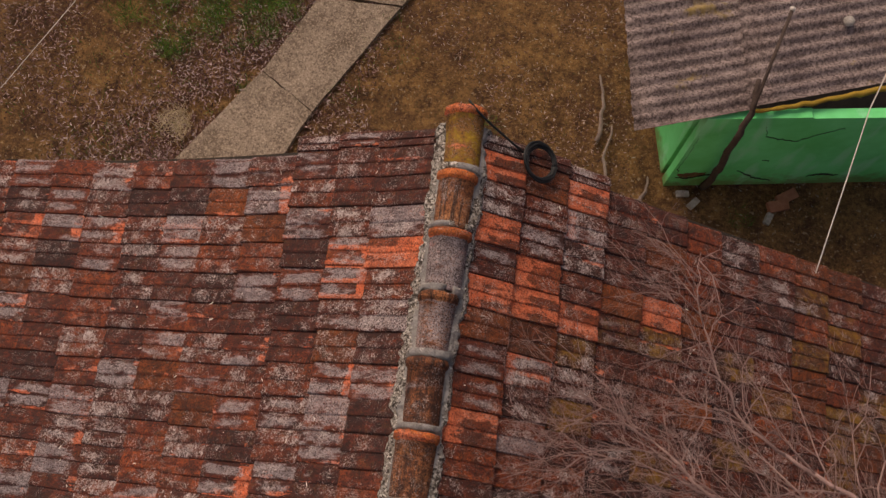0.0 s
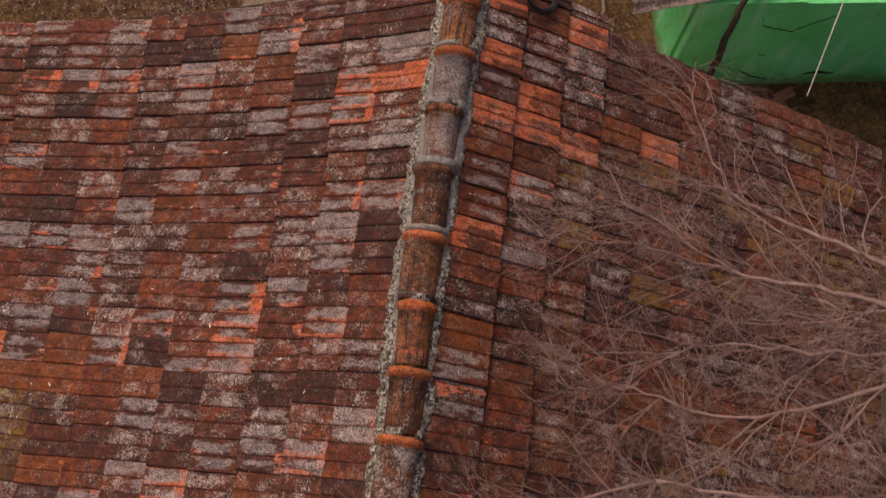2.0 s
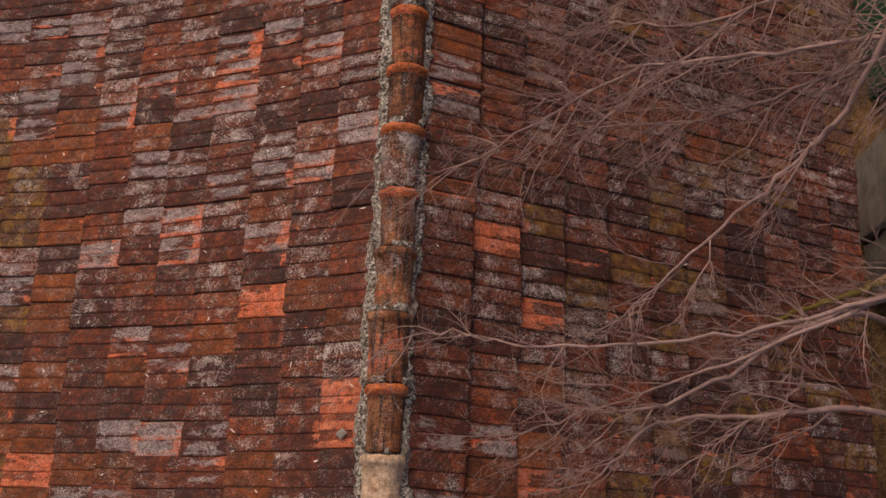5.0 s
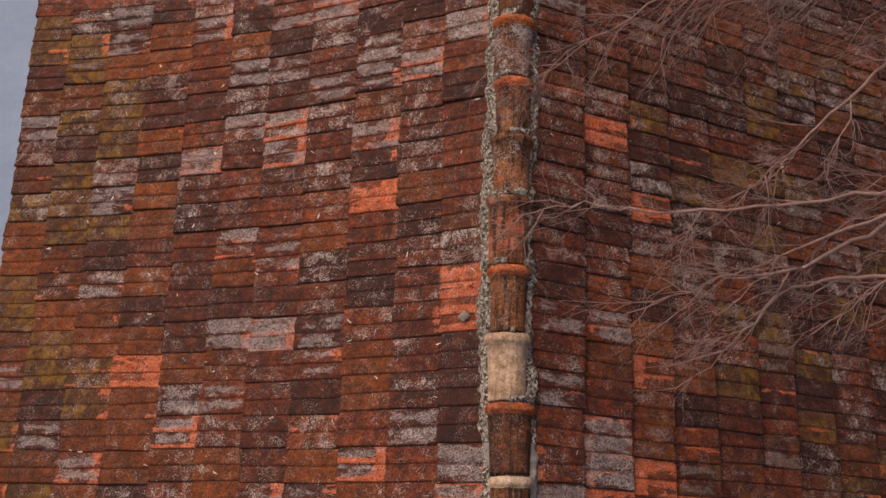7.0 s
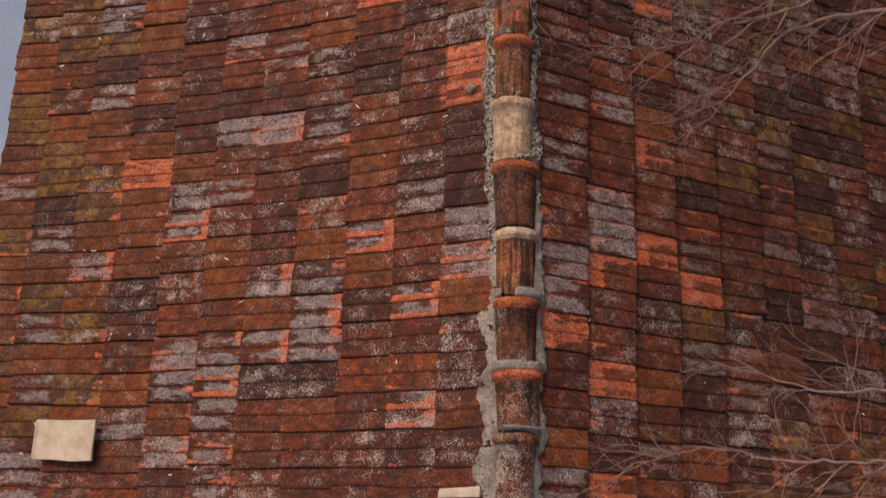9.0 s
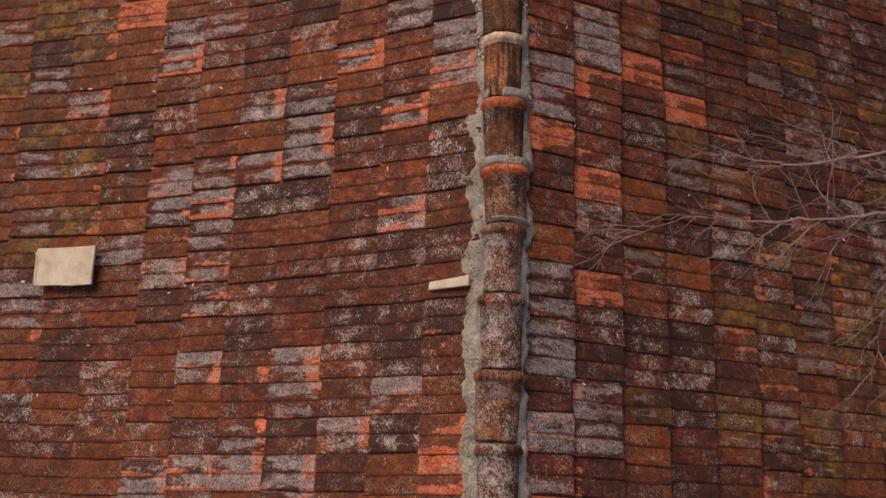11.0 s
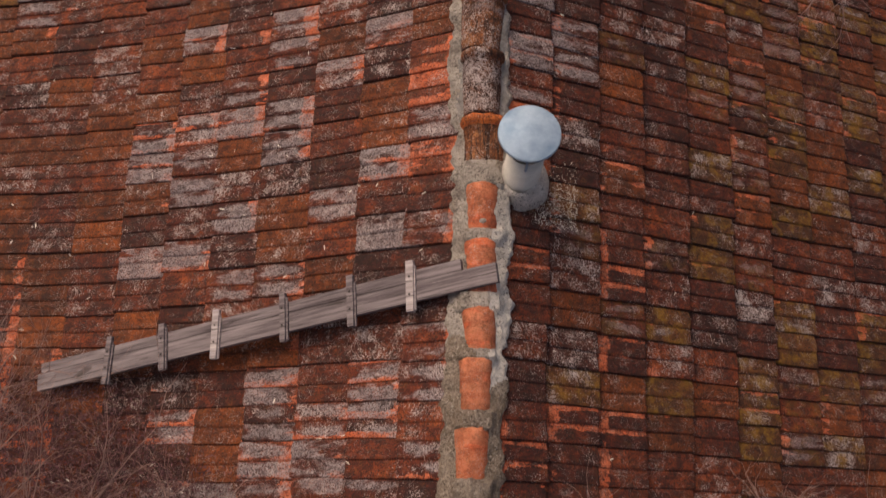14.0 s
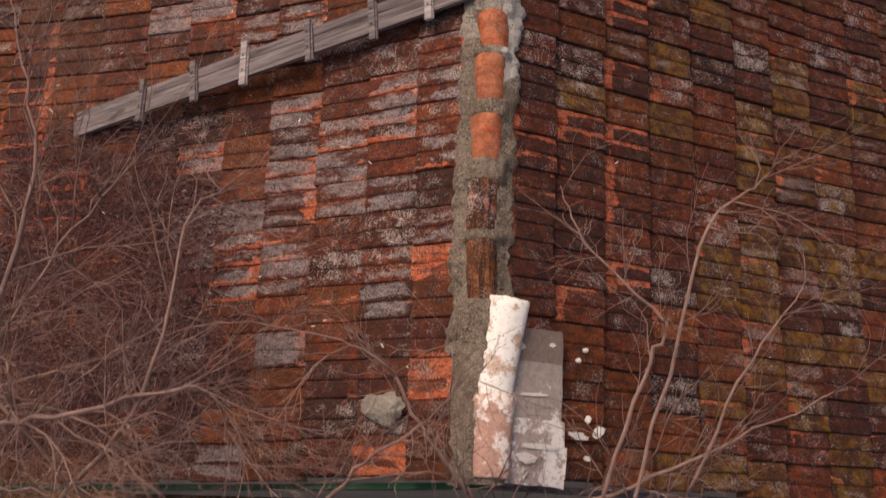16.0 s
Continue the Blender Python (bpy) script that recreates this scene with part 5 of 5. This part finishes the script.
leaves(25000, drift, 7, "roof_litter", M_LEAF_DARK, "dark wet leaves caught on the tiles", (0.008, 0.02))
leaves(240, on_roof(-1, 0.2, 3.3, -10.9, 0.9), 8, "roof_chips", M_CHIP, "small pale chips and leaves on the tiles", (0.009, 0.022))
leaves(70, on_roof(1, 0.2, 3.3, -10.9, 0.9), 9, "roof_chips", M_CHIP, "small pale chips and leaves on the tiles", (0.008, 0.018))
leaves(750, on_roof(1, 0.30, 0.55, -8.00, -7.60, -0.12, 0.04), 10, "mortar_splash", M_CHIP, "white mortar specks round the flue", (0.003, 0.009))

# ---- the patched south end ----
patch = tagged(new("sheet_patch"), "overlapping grey and white-smeared sheets patching the ridge end", "patch")
# sheets lapped like scales, the northern over the southern, with paint daubed along the laps
for k, (x0, y0, w, h, mat, turn) in enumerate(((0.250, -10.26, 0.35, 0.06, M_LAP_OLD, 3), (0.250, -10.36, 0.34, 0.20, M_LAP_OLD, 2), (0.240, -10.50, 0.35, 0.20, M_LAP, 0), (0.240, -10.64, 0.35, 0.20, M_LAP, 1), (0.250, -10.77, 0.36, 0.17, M_LAP_WHITE, -1), (0.250, -10.91, 0.37, 0.20, M_LAP_WHITE, -2))):
    a, b = slope_at(1, x0 - w / 2), slope_at(1, x0 + w / 2)
    tilt = math.degrees(math.atan2(a.z - b.z, b.x - a.x))
    bm = bmesh.new()
    box(bm, (0, 0, 0), (w, h, 0.006), bevel=0.001)
    bmesh.ops.subdivide_edges(bm, edges=bm.edges[:], cuts=4, use_grid_fill=True)
    for vert in bm.verts:
        vert.co.z += 0.007 * noise.noise(vert.co * 9 + Vector((k * 4, 0, 0)))
        vert.co.y += 0.010 * noise.noise(vert.co * 8 + Vector((0, k * 4, 5)))
        vert.co.x += 0.008 * noise.noise(vert.co * 8 + Vector((7, k * 4, 0)))
    ob = part("sheet", bm, mat, patch)
    ob.matrix_world = pose(x0, y0, (a.z + b.z) / 2 + 0.040 - 0.002 * k, 3.0, tilt, turn)
for k, (x, y, w, h) in enumerate(((0.17, -10.33, 0.05, 0.03), (0.24, -10.565, 0.20, 0.016), (0.12, -10.60, 0.04, 0.14), (0.27, -10.82, 0.24, 0.03), (0.20, -10.88, 0.12, 0.05), (0.48, -10.75, 0.15, 0.035), (0.34, -10.30, 0.04, 0.02), (0.53, -10.86, 0.05, 0.03))):
    bm = bmesh.new()
    bmesh.ops.create_circle(bm, cap_ends=True, segments=22, radius=1.0)
    ring = bmesh.ops.extrude_face_region(bm, geom=bm.faces[:])
    for vert in [e for e in ring["geom"] if isinstance(e, bmesh.types.BMVert)]:
        vert.co.z += 1.0
    for vert in bm.verts:
        swell = 0.5 * (1 + 0.45 * noise.noise(Vector((vert.co.x * 2.6, vert.co.y * 2.6, k * 3.3))))
        vert.co = Vector((vert.co.x * w * swell, vert.co.y * h * swell, vert.co.z * 0.004))
    ob = part("daub", bm, M_WHITE, patch, "splash of white paint")
    a, b = slope_at(1, x - 0.05), slope_at(1, x + 0.05)
    ob.matrix_world = pose(x, y, (a.z + b.z) / 2 + 0.045, 3, math.degrees(math.atan2(a.z - b.z, 0.1)), 4 * math.sin(k))
for k, (x, y, s) in enumerate(((0.49, -10.36, 0.022), (0.53, -10.30, 0.02), (0.60, -10.72, 0.045), (0.54, -10.66, 0.03))):
    bm = bmesh.new()
    bmesh.ops.create_icosphere(bm, subdivisions=2, radius=1.0)
    for vert in bm.verts:
        vert.co *= 1 + 0.4 * noise.noise(vert.co * 1.5 + Vector((k, 0, 0)))
        vert.co = Vector((vert.co.x * s, vert.co.y * s * 0.6, vert.co.z * 0.008))
    ob = part("splash", bm, M_WHITE, patch)
    p = slope_at(1, x, y, 0.03)
    ob.matrix_world = pose(*p, 0, 30, 20 * k)

M_DARK_GREEN = plain("dark_green_paint", (0.012, 0.06, 0.035), (0.02, 0.09, 0.05), 3.0, 0.6, 0.1)
for side, mat in ((-1, M_DARK_GREEN), (1, M_WOOD)):
    v, f = [], []
    for s in np.linspace(0.0, 3.7, 16):
        p = on_slope(side, s, SOUTH)
        v += [(p.x, SOUTH - 0.03, p.z - 0.06), (p.x, SOUTH, p.z - 0.06), (p.x, SOUTH, p.z - 0.2), (p.x, SOUTH - 0.03, p.z - 0.2)]
    for i in range(15):
        for k in range(4):
            q = (k + 1) % 4
            f.append((i * 4 + k, i * 4 + q, i * 4 + 4 + q, i * 4 + 4 + k))
    put("barge_board", mesh_of("barge_board", v, f, mat), house, "green painted barge board" if side < 0 else "")

# shards on the slopes
for k, (x, y, turn, size, mat, label) in enumerate(((-0.262, -6.215, 2, (0.25, 0.05, 0.02), M_PALE_TILE, "long cream shard of broken tile by the ridge"), (-0.26, -3.93, 50, (0.06, 0.04, 0.02), M_STONE, "small grey chip of mortar on the tiles"))):
    bm = bmesh.new()
    box(bm, (0, 0, 0), size, bevel=0.004)
    for vert in bm.verts:
        vert.co += Vector([0.012 * noise.noise(vert.co * 15 + Vector((k, c * 5, 0))) for c in range(3)])
    ob = part("tile_shard", bm, mat, None)
    p = slope_at(-1, x, y, 0.04)
    ob.matrix_world = pose(*p, 0, -33, turn)
    tagged(ob, label, "shard")

# ---- wires ----
for k, pts in enumerate((((2.32, 0.42, 4.6), (2.9, 1.9, 4.0), (3.9, 4.2, 3.6)), ((-4.6, 0.4, 3.4), (-3.69, 1.6, 3.0), (-3.29, 2.43, 3.0), (-2.4, 4.6, 3.4)))):
    v, f = tube([Vector(p) for p in pts], [0.0048 if k == 0 else 0.0035] * len(pts), 5)
    tagged(put("wire", mesh_of("wire", v, f, M_WIRE, True)), "thin pale wire strung across the yard", "wire", "yard wires")
